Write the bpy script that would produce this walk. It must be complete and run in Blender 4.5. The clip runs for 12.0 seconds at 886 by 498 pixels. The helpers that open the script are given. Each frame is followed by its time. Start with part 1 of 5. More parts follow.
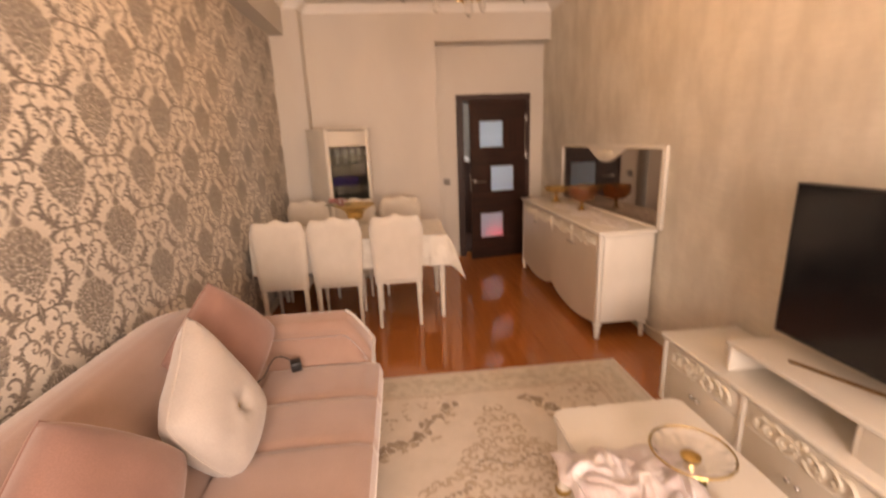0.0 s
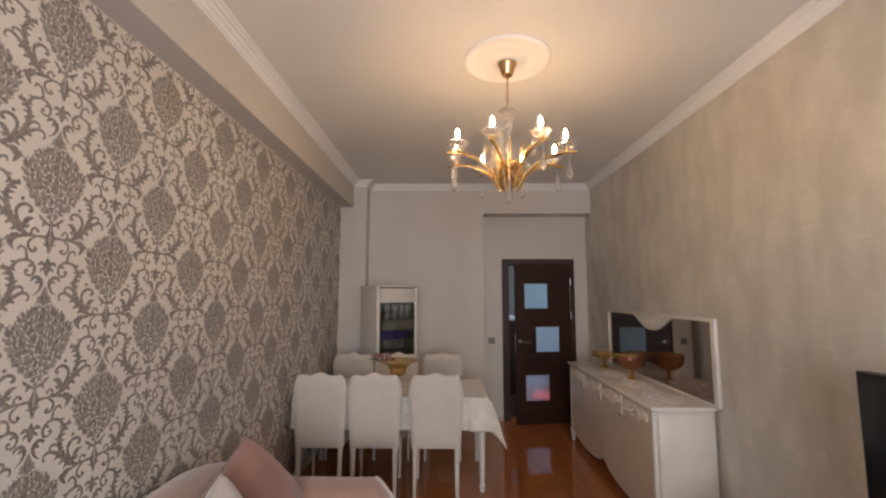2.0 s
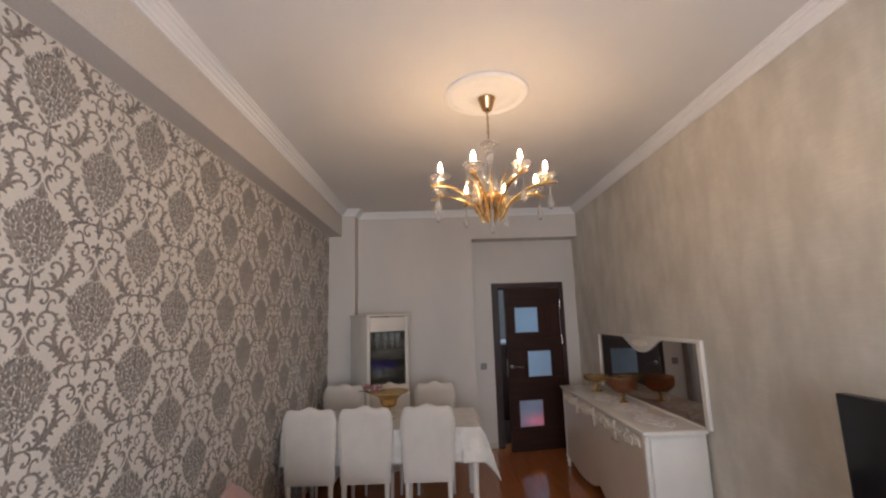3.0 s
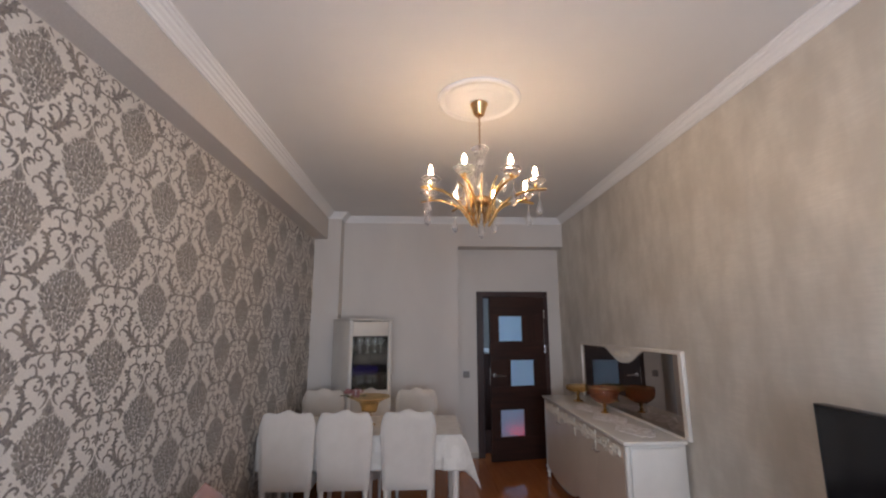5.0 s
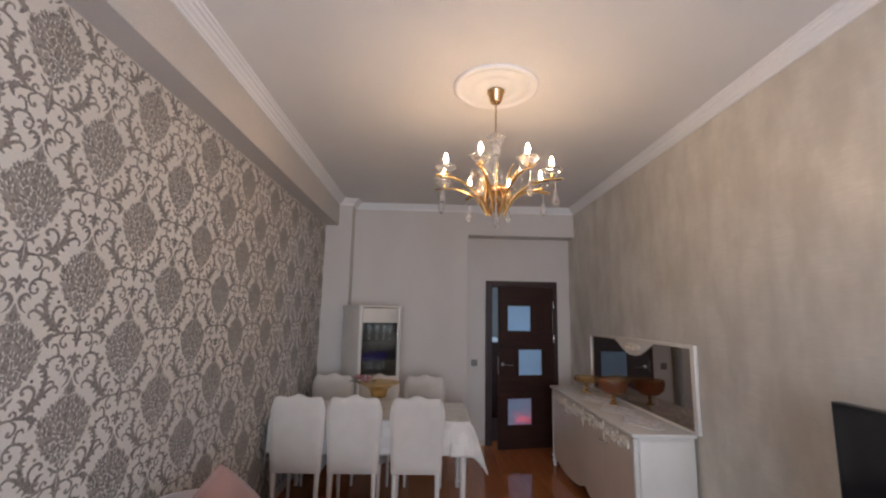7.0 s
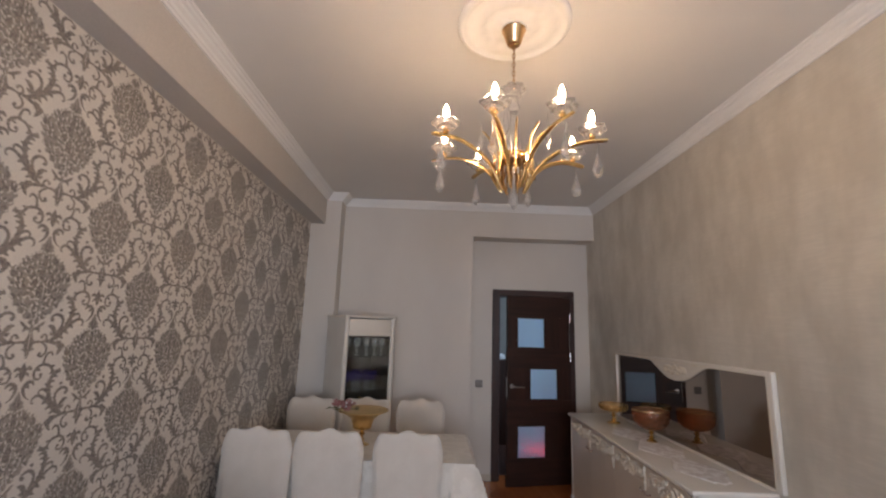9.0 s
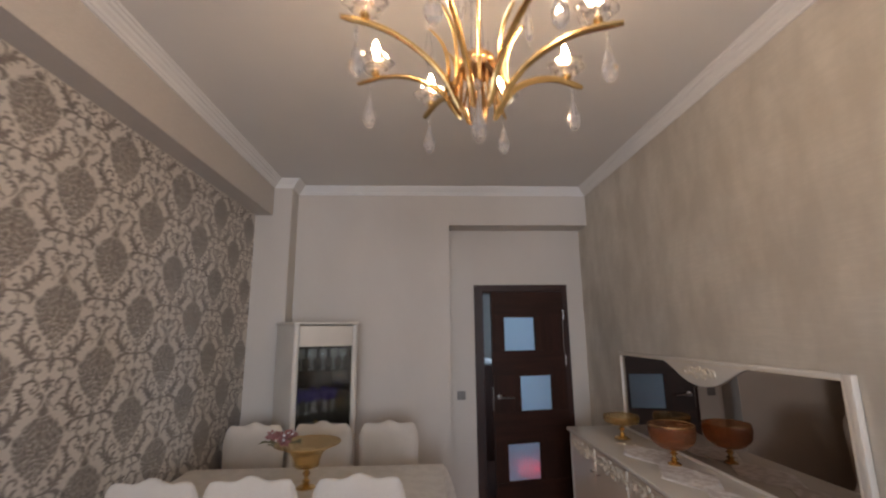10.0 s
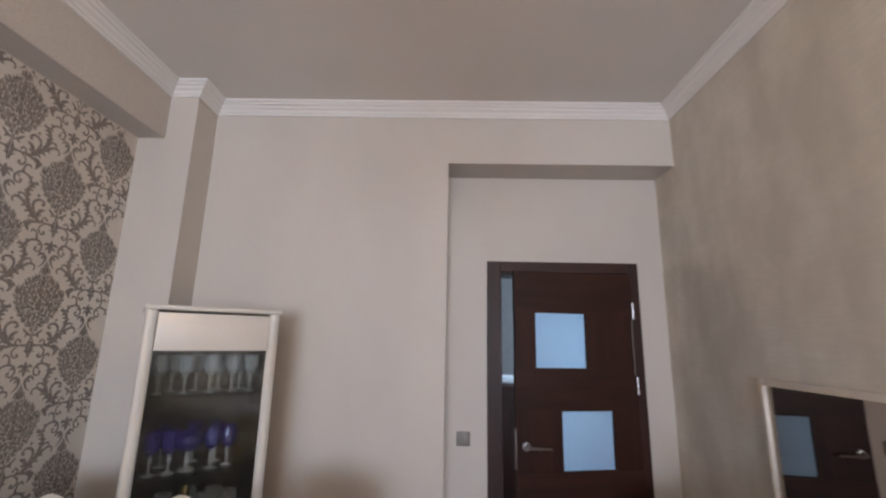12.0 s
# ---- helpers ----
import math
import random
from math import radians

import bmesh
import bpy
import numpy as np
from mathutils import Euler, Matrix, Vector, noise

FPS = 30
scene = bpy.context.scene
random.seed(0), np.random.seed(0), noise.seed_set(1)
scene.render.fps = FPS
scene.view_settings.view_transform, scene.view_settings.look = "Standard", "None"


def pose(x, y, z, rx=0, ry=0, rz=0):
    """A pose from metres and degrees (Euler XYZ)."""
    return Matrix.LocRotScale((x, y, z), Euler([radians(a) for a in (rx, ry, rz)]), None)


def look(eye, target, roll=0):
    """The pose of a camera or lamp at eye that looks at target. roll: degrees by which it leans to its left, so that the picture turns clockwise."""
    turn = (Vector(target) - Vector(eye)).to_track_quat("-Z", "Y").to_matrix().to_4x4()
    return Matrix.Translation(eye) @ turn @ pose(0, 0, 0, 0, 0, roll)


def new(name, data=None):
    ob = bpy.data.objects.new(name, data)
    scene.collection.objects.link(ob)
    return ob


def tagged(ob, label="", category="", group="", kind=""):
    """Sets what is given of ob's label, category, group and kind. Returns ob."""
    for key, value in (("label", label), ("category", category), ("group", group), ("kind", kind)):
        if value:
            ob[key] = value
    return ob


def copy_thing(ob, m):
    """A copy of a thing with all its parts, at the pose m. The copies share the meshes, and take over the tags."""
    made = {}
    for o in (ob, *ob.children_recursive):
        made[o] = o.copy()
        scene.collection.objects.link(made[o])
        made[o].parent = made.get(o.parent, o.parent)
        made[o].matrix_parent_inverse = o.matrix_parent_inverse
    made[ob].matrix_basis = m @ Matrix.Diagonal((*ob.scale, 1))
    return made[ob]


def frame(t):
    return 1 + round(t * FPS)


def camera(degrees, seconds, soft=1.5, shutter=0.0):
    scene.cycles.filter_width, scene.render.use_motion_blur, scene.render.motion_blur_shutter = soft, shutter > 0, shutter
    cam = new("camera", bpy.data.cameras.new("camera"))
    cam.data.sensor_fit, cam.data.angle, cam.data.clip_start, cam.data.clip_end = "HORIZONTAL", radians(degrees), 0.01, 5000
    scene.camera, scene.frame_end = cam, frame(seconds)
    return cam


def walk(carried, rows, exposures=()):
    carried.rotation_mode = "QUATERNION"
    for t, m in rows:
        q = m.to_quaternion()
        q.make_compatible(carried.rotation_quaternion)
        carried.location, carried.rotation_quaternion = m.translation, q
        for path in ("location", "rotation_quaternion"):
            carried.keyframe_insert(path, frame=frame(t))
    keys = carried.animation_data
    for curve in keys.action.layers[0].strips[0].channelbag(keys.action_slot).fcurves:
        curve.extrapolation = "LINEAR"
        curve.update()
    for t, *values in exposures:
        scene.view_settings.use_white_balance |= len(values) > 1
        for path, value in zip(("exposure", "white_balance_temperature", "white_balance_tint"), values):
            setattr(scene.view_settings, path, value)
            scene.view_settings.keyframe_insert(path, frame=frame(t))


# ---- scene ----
cam = camera(91.9, 12.0, soft=2.2, shutter=0.35)
PATH = [
    (0, (0.113, -0.233, 1.537), (0.292, 1.698, 1.048), -2.2),
    (0.2, (0.130, -0.265, 1.500), (0.180, 1.722, 1.220), 0.5),
    (0.5, (0.13, -0.342, 1.578), (0.085, 1.653, 1.453), 0.9),
    (1, (0.134, -0.374, 1.603), (0.067, 1.621, 1.73), 0.7),
    (1.5, (0.151, -0.359, 1.611), (0.117, 1.632, 1.801), 0.1),
    (2, (0.151, -0.344, 1.607), (0.126, 1.644, 1.82), 0.1),
    (2.5, (0.165, -0.347, 1.612), (0.142, 1.638, 1.858), 0.6),
    (3, (0.187, -0.374, 1.656), (0.203, 1.601, 1.972), -1.7),
    (3.5, (0.177, -0.352, 1.633), (0.229, 1.617, 1.98), 0.0),
    (5.5, (0.167, -0.365, 1.61), (0.262, 1.6, 1.968), -0.0),
    (6, (0.148, -0.373, 1.589), (0.235, 1.596, 1.926), 0.8),
    (6.5, (0.15, -0.372, 1.598), (0.215, 1.602, 1.908), 1.2),
    (7, (0.137, -0.347, 1.626), (0.187, 1.629, 1.928), 1.2),
    (7.5, (0.099, -0.205, 1.638), (0.255, 1.764, 1.95), 1.0),
    (7.7, (0.088, -0.141, 1.656), (0.284, 1.824, 1.977), 0.7),
    (9.5, (0.256, 0.643, 1.618), (0.25, 2.609, 1.987), 2.2),
    (10, (0.353, 1.029, 1.626), (0.444, 2.991, 2.004), -0.6),
    (10.5, (0.441, 1.446, 1.651), (0.647, 3.398, 2.036), -1.9),
    (11, (0.441, 1.822, 1.665), (0.674, 3.766, 2.074), -0.7),
    (11.5, (0.582, 2.238, 1.629), (0.714, 4.188, 2.051), 0.1),
    (12, (0.622, 2.649, 1.587), (0.59, 4.605, 2.001), 1.1),
]
EXPOSURES = [
    (0.0, 0.93, 12700, 40), (0.4, 0.67, 12500, 38), (0.9, 0.27, 10200, 31), (1.5, 0.22, 8200, 24),
    (3.0, 0.14, 6850, 20), (5.5, 0.11, 6350, 20), (7.2, 0.14, 6400, 20), (9.5, 0.17, 6750, 20), (10.5, 0.36, 6800, 19), (11.25, 0.68, 6550, 19), (12.0, 0.88, 6400, 19),
]
walk(cam, [(t, look(eye, target, roll)) for t, eye, target, roll in PATH], EXPOSURES)

# ---- light ----
world = bpy.data.worlds.new("sky")
scene.world = world
world.use_nodes = True
wn = world.node_tree
sky = wn.nodes.new("ShaderNodeTexSky")
sky.sky_type = "NISHITA"
sky.sun_disc = False
sky.sun_elevation, sky.sun_rotation = radians(50), radians(90)
wn.links.new(sky.outputs[0], wn.nodes["Background"].inputs[0])
wn.nodes["Background"].inputs[1].default_value = 0.12

sun = new("sun", bpy.data.lights.new("sun", "SUN"))
sun.data.energy, sun.data.angle, sun.data.color = 3.0, radians(0.5), (1.0, 0.95, 0.88)
sun.matrix_world = look((8, 0, 9.5), (0, 0, 0))


def window_light(name, place, target, width, height, watts, tone):
    lamp = new(name, bpy.data.lights.new(name, "AREA"))
    lamp.data.shape, lamp.data.size, lamp.data.size_y = "RECTANGLE", width, height
    lamp.data.energy, lamp.data.color = watts, tone
    lamp.matrix_world = look(place, target)
    return lamp


window_light("window_daylight", (0.35, -2.56, 1.55), (0.35, 0, 1.45), 1.9, 1.5, 106, (0.72, 0.86, 1.0))
window_light("hall_daylight", (3.36, 6.7, 1.6), (1.0, 6.9, 1.5), 1.3, 1.2, 43, (0.50, 0.76, 1.0))
BULB = 200


# ---- materials ----
def nodes_of(name):
    m = bpy.data.materials.new(name)
    m.use_nodes = True
    return m, m.node_tree.nodes, m.node_tree.links, m.node_tree.nodes["Principled BSDF"]


def mixed(nodes, links, fac, a, b):
    n = nodes.new("ShaderNodeMix")
    n.data_type = "RGBA"
    for sock, v in ((n.inputs[0], fac), (n.inputs[6], a), (n.inputs[7], b)):
        if isinstance(v, (tuple, float, int)):
            sock.default_value = v
        else:
            links.new(v, sock)
    return n.outputs[2]


def noise_of(nodes, links, coords, scale, detail=3.0, stretch=(1, 1, 1), rough=0.55, twist=0.0):
    mp = nodes.new("ShaderNodeMapping")
    mp.inputs["Scale"].default_value = stretch
    links.new(coords, mp.inputs[0])
    n = nodes.new("ShaderNodeTexNoise")
    n.inputs["Scale"].default_value, n.inputs["Detail"].default_value = scale, detail
    n.inputs["Roughness"].default_value, n.inputs["Distortion"].default_value = rough, twist
    links.new(mp.outputs[0], n.inputs["Vector"])
    return n.outputs[0]


def ramp_of(nodes, links, value, lo, hi):
    r = nodes.new("ShaderNodeMapRange")
    r.inputs[1].default_value, r.inputs[2].default_value = lo, hi
    links.new(value, r.inputs[0])
    return r.outputs[0]


def surface(name, c1, c2, big=2.0, fine=60.0, rough=0.6, bump=0.1, depth=0.001, metal=0.0, stretch=(1, 1, 1),
            spread=(0.35, 0.65), sheen=0.0, coat=0.0, speck=0.12, rough_to=None, grain=None):
    """Two tones mixed by broad noise, darkened a little by fine noise, with fine relief."""
    m, nodes, links, p = nodes_of(name)
    co = nodes.new("ShaderNodeTexCoord").outputs["Object"]
    broad = ramp_of(nodes, links, noise_of(nodes, links, co, big, 4, stretch), *spread)
    small = noise_of(nodes, links, co, fine, 3, grain or stretch)
    tone = mixed(nodes, links, broad, (*c1, 1), (*c2, 1))
    dark = tuple(0.5 * (a + b) * (1 - 2.2 * speck) for a, b in zip(c1, c2))
    f = ramp_of(nodes, links, small, 0.62, 0.42)
    half = nodes.new("ShaderNodeMath")
    half.operation = "MULTIPLY"
    half.inputs[1].default_value = speck * 3
    links.new(f, half.inputs[0])
    links.new(mixed(nodes, links, half.outputs[0], tone, (*dark, 1)), p.inputs["Base Color"])
    b = nodes.new("ShaderNodeBump")
    b.inputs["Strength"].default_value, b.inputs["Distance"].default_value = bump, depth
    links.new(small, b.inputs["Height"])
    links.new(b.outputs[0], p.inputs["Normal"])
    p.inputs["Roughness"].default_value, p.inputs["Metallic"].default_value = rough, metal
    if rough_to is not None:
        r = nodes.new("ShaderNodeMapRange")
        r.inputs[3].default_value, r.inputs[4].default_value = rough, rough_to
        links.new(broad, r.inputs[0])
        links.new(r.outputs[0], p.inputs["Roughness"])
    p.inputs["Sheen Weight"].default_value = sheen
    p.inputs["Coat Weight"].default_value = coat
    return m


def glassy(name, tone, rough=0.0, ior=1.45):
    m, nodes, links, p = nodes_of(name)
    p.inputs["Base Color"].default_value = (*tone, 1)
    p.inputs["Transmission Weight"].default_value = 1.0
    p.inputs["Roughness"].default_value, p.inputs["IOR"].default_value = rough, ior
    return m


def thin_glass(name, tone, clear, rough=0.02, ior=1.5):
    """Cut glass thin enough to let part of the light straight through."""
    m = glassy(name, tone, rough, ior)
    nodes, links = m.node_tree.nodes, m.node_tree.links
    tr = nodes.new("ShaderNodeBsdfTransparent")
    tr.inputs[0].default_value = (*tone, 1)
    mix = nodes.new("ShaderNodeMixShader")
    mix.inputs[0].default_value = clear
    links.new(nodes["Principled BSDF"].outputs[0], mix.inputs[1])
    links.new(tr.outputs[0], mix.inputs[2])
    links.new(mix.outputs[0], nodes["Material Output"].inputs[0])
    return m


def pane_glass(name, tone):
    """A flat pane: clear, with a mirror gloss that grows at grazing angles."""
    m = bpy.data.materials.new(name)
    m.use_nodes = True
    nodes, links = m.node_tree.nodes, m.node_tree.links
    nodes.remove(nodes["Principled BSDF"])
    tr, gl, mix, fr = (nodes.new("ShaderNode" + k) for k in ("BsdfTransparent", "BsdfGlossy", "MixShader", "Fresnel"))
    tr.inputs[0].default_value = (*tone, 1)
    gl.inputs["Roughness"].default_value = 0.01
    fr.inputs[0].default_value = 1.45
    links.new(fr.outputs[0], mix.inputs[0])
    links.new(tr.outputs[0], mix.inputs[1])
    links.new(gl.outputs[0], mix.inputs[2])
    links.new(mix.outputs[0], nodes["Material Output"].inputs[0])
    return m


def glowing(name, tone, strength):
    m, nodes, links, p = nodes_of(name)
    p.inputs["Base Color"].default_value = (*tone, 1)
    p.inputs["Emission Color"].default_value = (*tone, 1)
    p.inputs["Emission Strength"].default_value = strength
    return m


M_PAPER = surface("wallpaper_cream", (0.69, 0.64, 0.58), (0.75, 0.70, 0.635), 1.5, 220, 0.55, 0.25, 0.0006)
M_WALL = surface("wallpaper_taupe", (0.57, 0.525, 0.475), (0.62, 0.575, 0.52), 1.6, 120, 0.6, 0.15, 0.0004, stretch=(1, 1, 0.5), speck=0.05)
M_SHIMMER = surface("wallpaper_shimmer", (0.56, 0.512, 0.438), (0.68, 0.63, 0.548), 3.0, 34, 0.50, 0.5, 0.0010, metal=0.12,
                    stretch=(1, 1.5, 0.75), grain=(1, 0.30, 3.2), spread=(0.38, 0.62), rough_to=0.36, speck=0.08)
M_CEIL = surface("ceiling_paint", (0.72, 0.70, 0.67), (0.76, 0.735, 0.70), 1.0, 90, 0.7, 0.1, 0.0004, speck=0.03)
M_PLASTER = surface("plaster_white", (0.80, 0.79, 0.77), (0.84, 0.83, 0.81), 2.0, 90, 0.55, 0.12, 0.0004, speck=0.04)
M_BEAM = surface("beam_paint", (0.57, 0.525, 0.48), (0.62, 0.575, 0.525), 1.2, 160, 0.6, 0.3, 0.0006)
M_CREAM = surface("lacquer_cream", (0.66, 0.61, 0.54), (0.72, 0.67, 0.60), 3.0, 120, 0.28, 0.05, 0.0003, coat=0.3, speck=0.05)
M_PEARL = surface("lacquer_champagne", (0.684, 0.581, 0.467), (0.741, 0.638, 0.524), 2.0, 300, 0.30, 0.05, 0.0002, metal=0.15, coat=0.3, speck=0.05)
M_GOLDCREAM = surface("gilded_cream", (0.68, 0.59, 0.46), (0.76, 0.70, 0.60), 30, 200, 0.35, 0.1, 0.0003, metal=0.05)
M_IVORY = surface("lacquer_ivory", (0.66, 0.59, 0.50), (0.71, 0.64, 0.55), 2.0, 300, 0.32, 0.05, 0.0002, coat=0.3, speck=0.05)
M_FABRIC = surface("chair_fabric", (0.60, 0.54, 0.47), (0.66, 0.60, 0.53), 6.0, 350, 0.85, 0.5, 0.0008, sheen=0.3)
M_CLOTH = surface("tablecloth_damask", (0.64, 0.59, 0.52), (0.71, 0.66, 0.59), 14.0, 300, 0.62, 0.3, 0.0005, spread=(0.45, 0.55), sheen=0.2, speck=0.04)
M_VELVET = surface("pink_velvet", (0.325, 0.185, 0.140), (0.385, 0.232, 0.181), 3.5, 260, 0.75, 0.4, 0.0008, sheen=0.8)
M_VELVET_DEEP = surface("rose_velvet", (0.25, 0.120, 0.092), (0.315, 0.160, 0.127), 5.0, 260, 0.75, 0.4, 0.0008, sheen=0.4)
M_VELVET_WHITE = surface("cream_velvet", (0.42, 0.36, 0.32), (0.48, 0.42, 0.375), 5.0, 260, 0.8, 0.4, 0.0008, sheen=0.5)
M_DOOR = surface("wenge_veneer", (0.021, 0.008, 0.005), (0.044, 0.015, 0.009), 3.0, 30, 0.45, 0.15, 0.0004, stretch=(6, 6, 0.6))
M_DOOR_CROSS = surface("wenge_veneer_cross", (0.022, 0.0085, 0.0055), (0.046, 0.016, 0.0095), 3.0, 30, 0.45, 0.15, 0.0004, stretch=(0.6, 6, 6))
M_GOLD = surface("polished_gold", (0.66, 0.46, 0.20), (0.74, 0.53, 0.25), 8, 60, 0.23, 0.05, 0.0003, metal=1.0, speck=0.05)
M_BRONZE = surface("aged_brass", (0.24, 0.13, 0.055), (0.34, 0.20, 0.085), 20, 90, 0.28, 0.05, 0.0003, metal=1.0)
M_COPPER = surface("rosy_brass", (0.64, 0.39, 0.19), (0.72, 0.46, 0.23), 12, 60, 0.24, 0.05, 0.0003, metal=1.0, speck=0.05)
M_STEEL = surface("dull_steel", (0.30, 0.29, 0.28), (0.36, 0.35, 0.34), 10, 90, 0.38, 0.03, 0.0002, metal=1.0, speck=0.03)
M_CHROME = surface("satin_chrome", (0.62, 0.62, 0.62), (0.7, 0.7, 0.7), 10, 90, 0.2, 0.03, 0.0002, metal=1.0, speck=0.03)
M_GREY = surface("grey_plastic", (0.20, 0.185, 0.17), (0.23, 0.21, 0.195), 10, 90, 0.4, 0.05, 0.0002)
M_BLACK = surface("black_plastic", (0.012, 0.012, 0.013), (0.02, 0.02, 0.02), 10, 90, 0.35, 0.05, 0.0002)
M_SCREEN = surface("tv_screen", (0.006, 0.006, 0.007), (0.009, 0.009, 0.010), 2, 40, 0.12, 0.0, 0.0001)
M_MIRROR = surface("bronze_mirror", (0.34, 0.285, 0.245), (0.35, 0.295, 0.255), 2, 40, 0.02, 0.0, 0.0001, metal=1.0, speck=0.0)
M_MIRROR_DARK = surface("smoked_mirror", (0.165, 0.142, 0.122), (0.18, 0.155, 0.135), 2, 40, 0.24, 0.0, 0.0001, metal=0.8, speck=0.0)
M_CRYSTAL = thin_glass("crystal", (1.0, 1.0, 1.0), 0.42, 0.02, 1.5)
M_CRYSTAL.node_tree.nodes["Principled BSDF"].inputs["Transmission Weight"].default_value = 0.94
M_DISH = thin_glass("fluted_glass", (0.97, 0.96, 0.95), 0.25, 0.02, 1.45)
M_DISH.node_tree.nodes["Principled BSDF"].inputs["Transmission Weight"].default_value = 0.93
M_AMBER = thin_glass("amber_glass", (0.98, 0.86, 0.64), 0.58, 0.02, 1.45)
M_ROSE_GLASS = thin_glass("rose_amber_glass", (0.84, 0.52, 0.33), 0.30, 0.02, 1.45)
M_ROSE_GLASS.node_tree.nodes["Principled BSDF"].inputs["Transmission Weight"].default_value = 0.95
M_WARE = thin_glass("glassware", (0.96, 0.97, 0.98), 0.35, 0.02, 1.45)
M_WARE.node_tree.nodes["Principled BSDF"].inputs["Transmission Weight"].default_value = 0.76
M_COBALT = thin_glass("cobalt_glass", (0.09, 0.06, 0.34), 0.10, 0.02, 1.45)
M_COBALT.node_tree.nodes["Principled BSDF"].inputs["Transmission Weight"].default_value = 0.65
M_CLEAR = pane_glass("clear_glass", (0.96, 0.98, 0.97))
M_FROST = glassy("frosted_glass", (0.80, 0.91, 0.98), 0.46, 1.25)
tree = M_FROST.node_tree
scatter, blend = tree.nodes.new("ShaderNodeBsdfTranslucent"), tree.nodes.new("ShaderNodeMixShader")
scatter.inputs[0].default_value = (0.78, 0.90, 1.0, 1)
blend.inputs[0].default_value = 0.5
tree.links.new(tree.nodes["Principled BSDF"].outputs[0], blend.inputs[1])
tree.links.new(scatter.outputs[0], blend.inputs[2])
tree.links.new(blend.outputs[0], tree.nodes["Material Output"].inputs[0])
M_FLAME = glowing("bulb_light", (1.0, 0.715, 0.415), BULB)
# glow added to redden the lowest door pane; its real source is unknown
M_GLOW = glowing("added_red_glow", (1.0, 0.03, 0.03), 4.6)
M_PETAL = surface("dusty_pink_petals", (0.27, 0.095, 0.095), (0.42, 0.20, 0.19), 60, 200, 0.7, 0.2, 0.0005)
M_LEAF = surface("dried_green_leaf", (0.10, 0.10, 0.05), (0.16, 0.14, 0.07), 60, 200, 0.7, 0.2, 0.0005)
M_LACE = surface("white_lace", (0.66, 0.61, 0.58), (0.90, 0.88, 0.87), 20, 260, 0.7, 0.6, 0.001, spread=(0.42, 0.58))
M_SILK = surface("pale_pink_silk", (0.58, 0.47, 0.46), (0.70, 0.64, 0.62), 14, 160, 0.45, 0.2, 0.0006, sheen=0.3)
M_RUG = surface("rug_pile_cream", (0.69, 0.60, 0.51), (0.76, 0.67, 0.58), 9.0, 500, 0.95, 0.8, 0.003, speck=0.14)
M_RUG_BAND = surface("rug_pile_beige", (0.56, 0.48, 0.385), (0.69, 0.61, 0.515), 16.0, 500, 0.95, 0.8, 0.003, spread=(0.44, 0.56), speck=0.14)
M_RUG_BROWN = surface("rug_pile_brown", (0.32, 0.24, 0.18), (0.46, 0.37, 0.29), 25.0, 400, 0.95, 0.8, 0.003)
M_RUG_TAN = surface("rug_pile_tan", (0.50, 0.395, 0.295), (0.58, 0.475, 0.375), 25.0, 400, 0.95, 0.8, 0.003)
M_HALL = surface("hall_wall_paint", (0.62, 0.62, 0.62), (0.68, 0.68, 0.68), 1.5, 120, 0.7, 0.1, 0.0004)
M_WHITE = surface("white_item", (0.75, 0.75, 0.76), (0.8, 0.8, 0.8), 10, 200, 0.5, 0.1, 0.0004)
M_SKIRT = surface("baseboard_beige", (0.50, 0.43, 0.34), (0.56, 0.49, 0.40), 3, 90, 0.4, 0.05, 0.0003)


def damask_material(name, c1, c2, c3):
    """Embossed taupe ink that shifts between three tones and lets the cream through in places."""
    m, nodes, links, p = nodes_of(name)
    co = nodes.new("ShaderNodeTexCoord").outputs["Object"]
    a = ramp_of(nodes, links, noise_of(nodes, links, co, 9, 3), 0.4, 0.6)
    b = ramp_of(nodes, links, noise_of(nodes, links, co, 130, 4, twist=1.5), 0.42, 0.60)
    c = ramp_of(nodes, links, noise_of(nodes, links, co, 45, 3, twist=2.0), 0.44, 0.58)
    t = mixed(nodes, links, a, (*c1, 1), (*c2, 1))
    t = mixed(nodes, links, c, t, (*c3, 1))
    h = nodes.new("ShaderNodeMath")
    h.operation = "MULTIPLY"
    h.inputs[1].default_value = 0.34
    links.new(b, h.inputs[0])
    links.new(mixed(nodes, links, h.outputs[0], t, (0.50, 0.45, 0.40, 1)), p.inputs["Base Color"])
    bp = nodes.new("ShaderNodeBump")
    bp.inputs["Strength"].default_value, bp.inputs["Distance"].default_value = 0.5, 0.001
    links.new(b, bp.inputs["Height"])
    links.new(bp.outputs[0], p.inputs["Normal"])
    p.inputs["Roughness"].default_value = 0.5
    return m


M_INK = damask_material("damask_scroll_ink", (0.215, 0.185, 0.163), (0.28, 0.23, 0.19), (0.155, 0.138, 0.128))
M_INK_MED = damask_material("damask_medallion_ink", (0.31, 0.277, 0.244), (0.34, 0.291, 0.248), (0.26, 0.235, 0.214))
M_INK_LEAF = damask_material("damask_leaf_ink", (0.18, 0.155, 0.137), (0.225, 0.188, 0.157), (0.14, 0.125, 0.115))


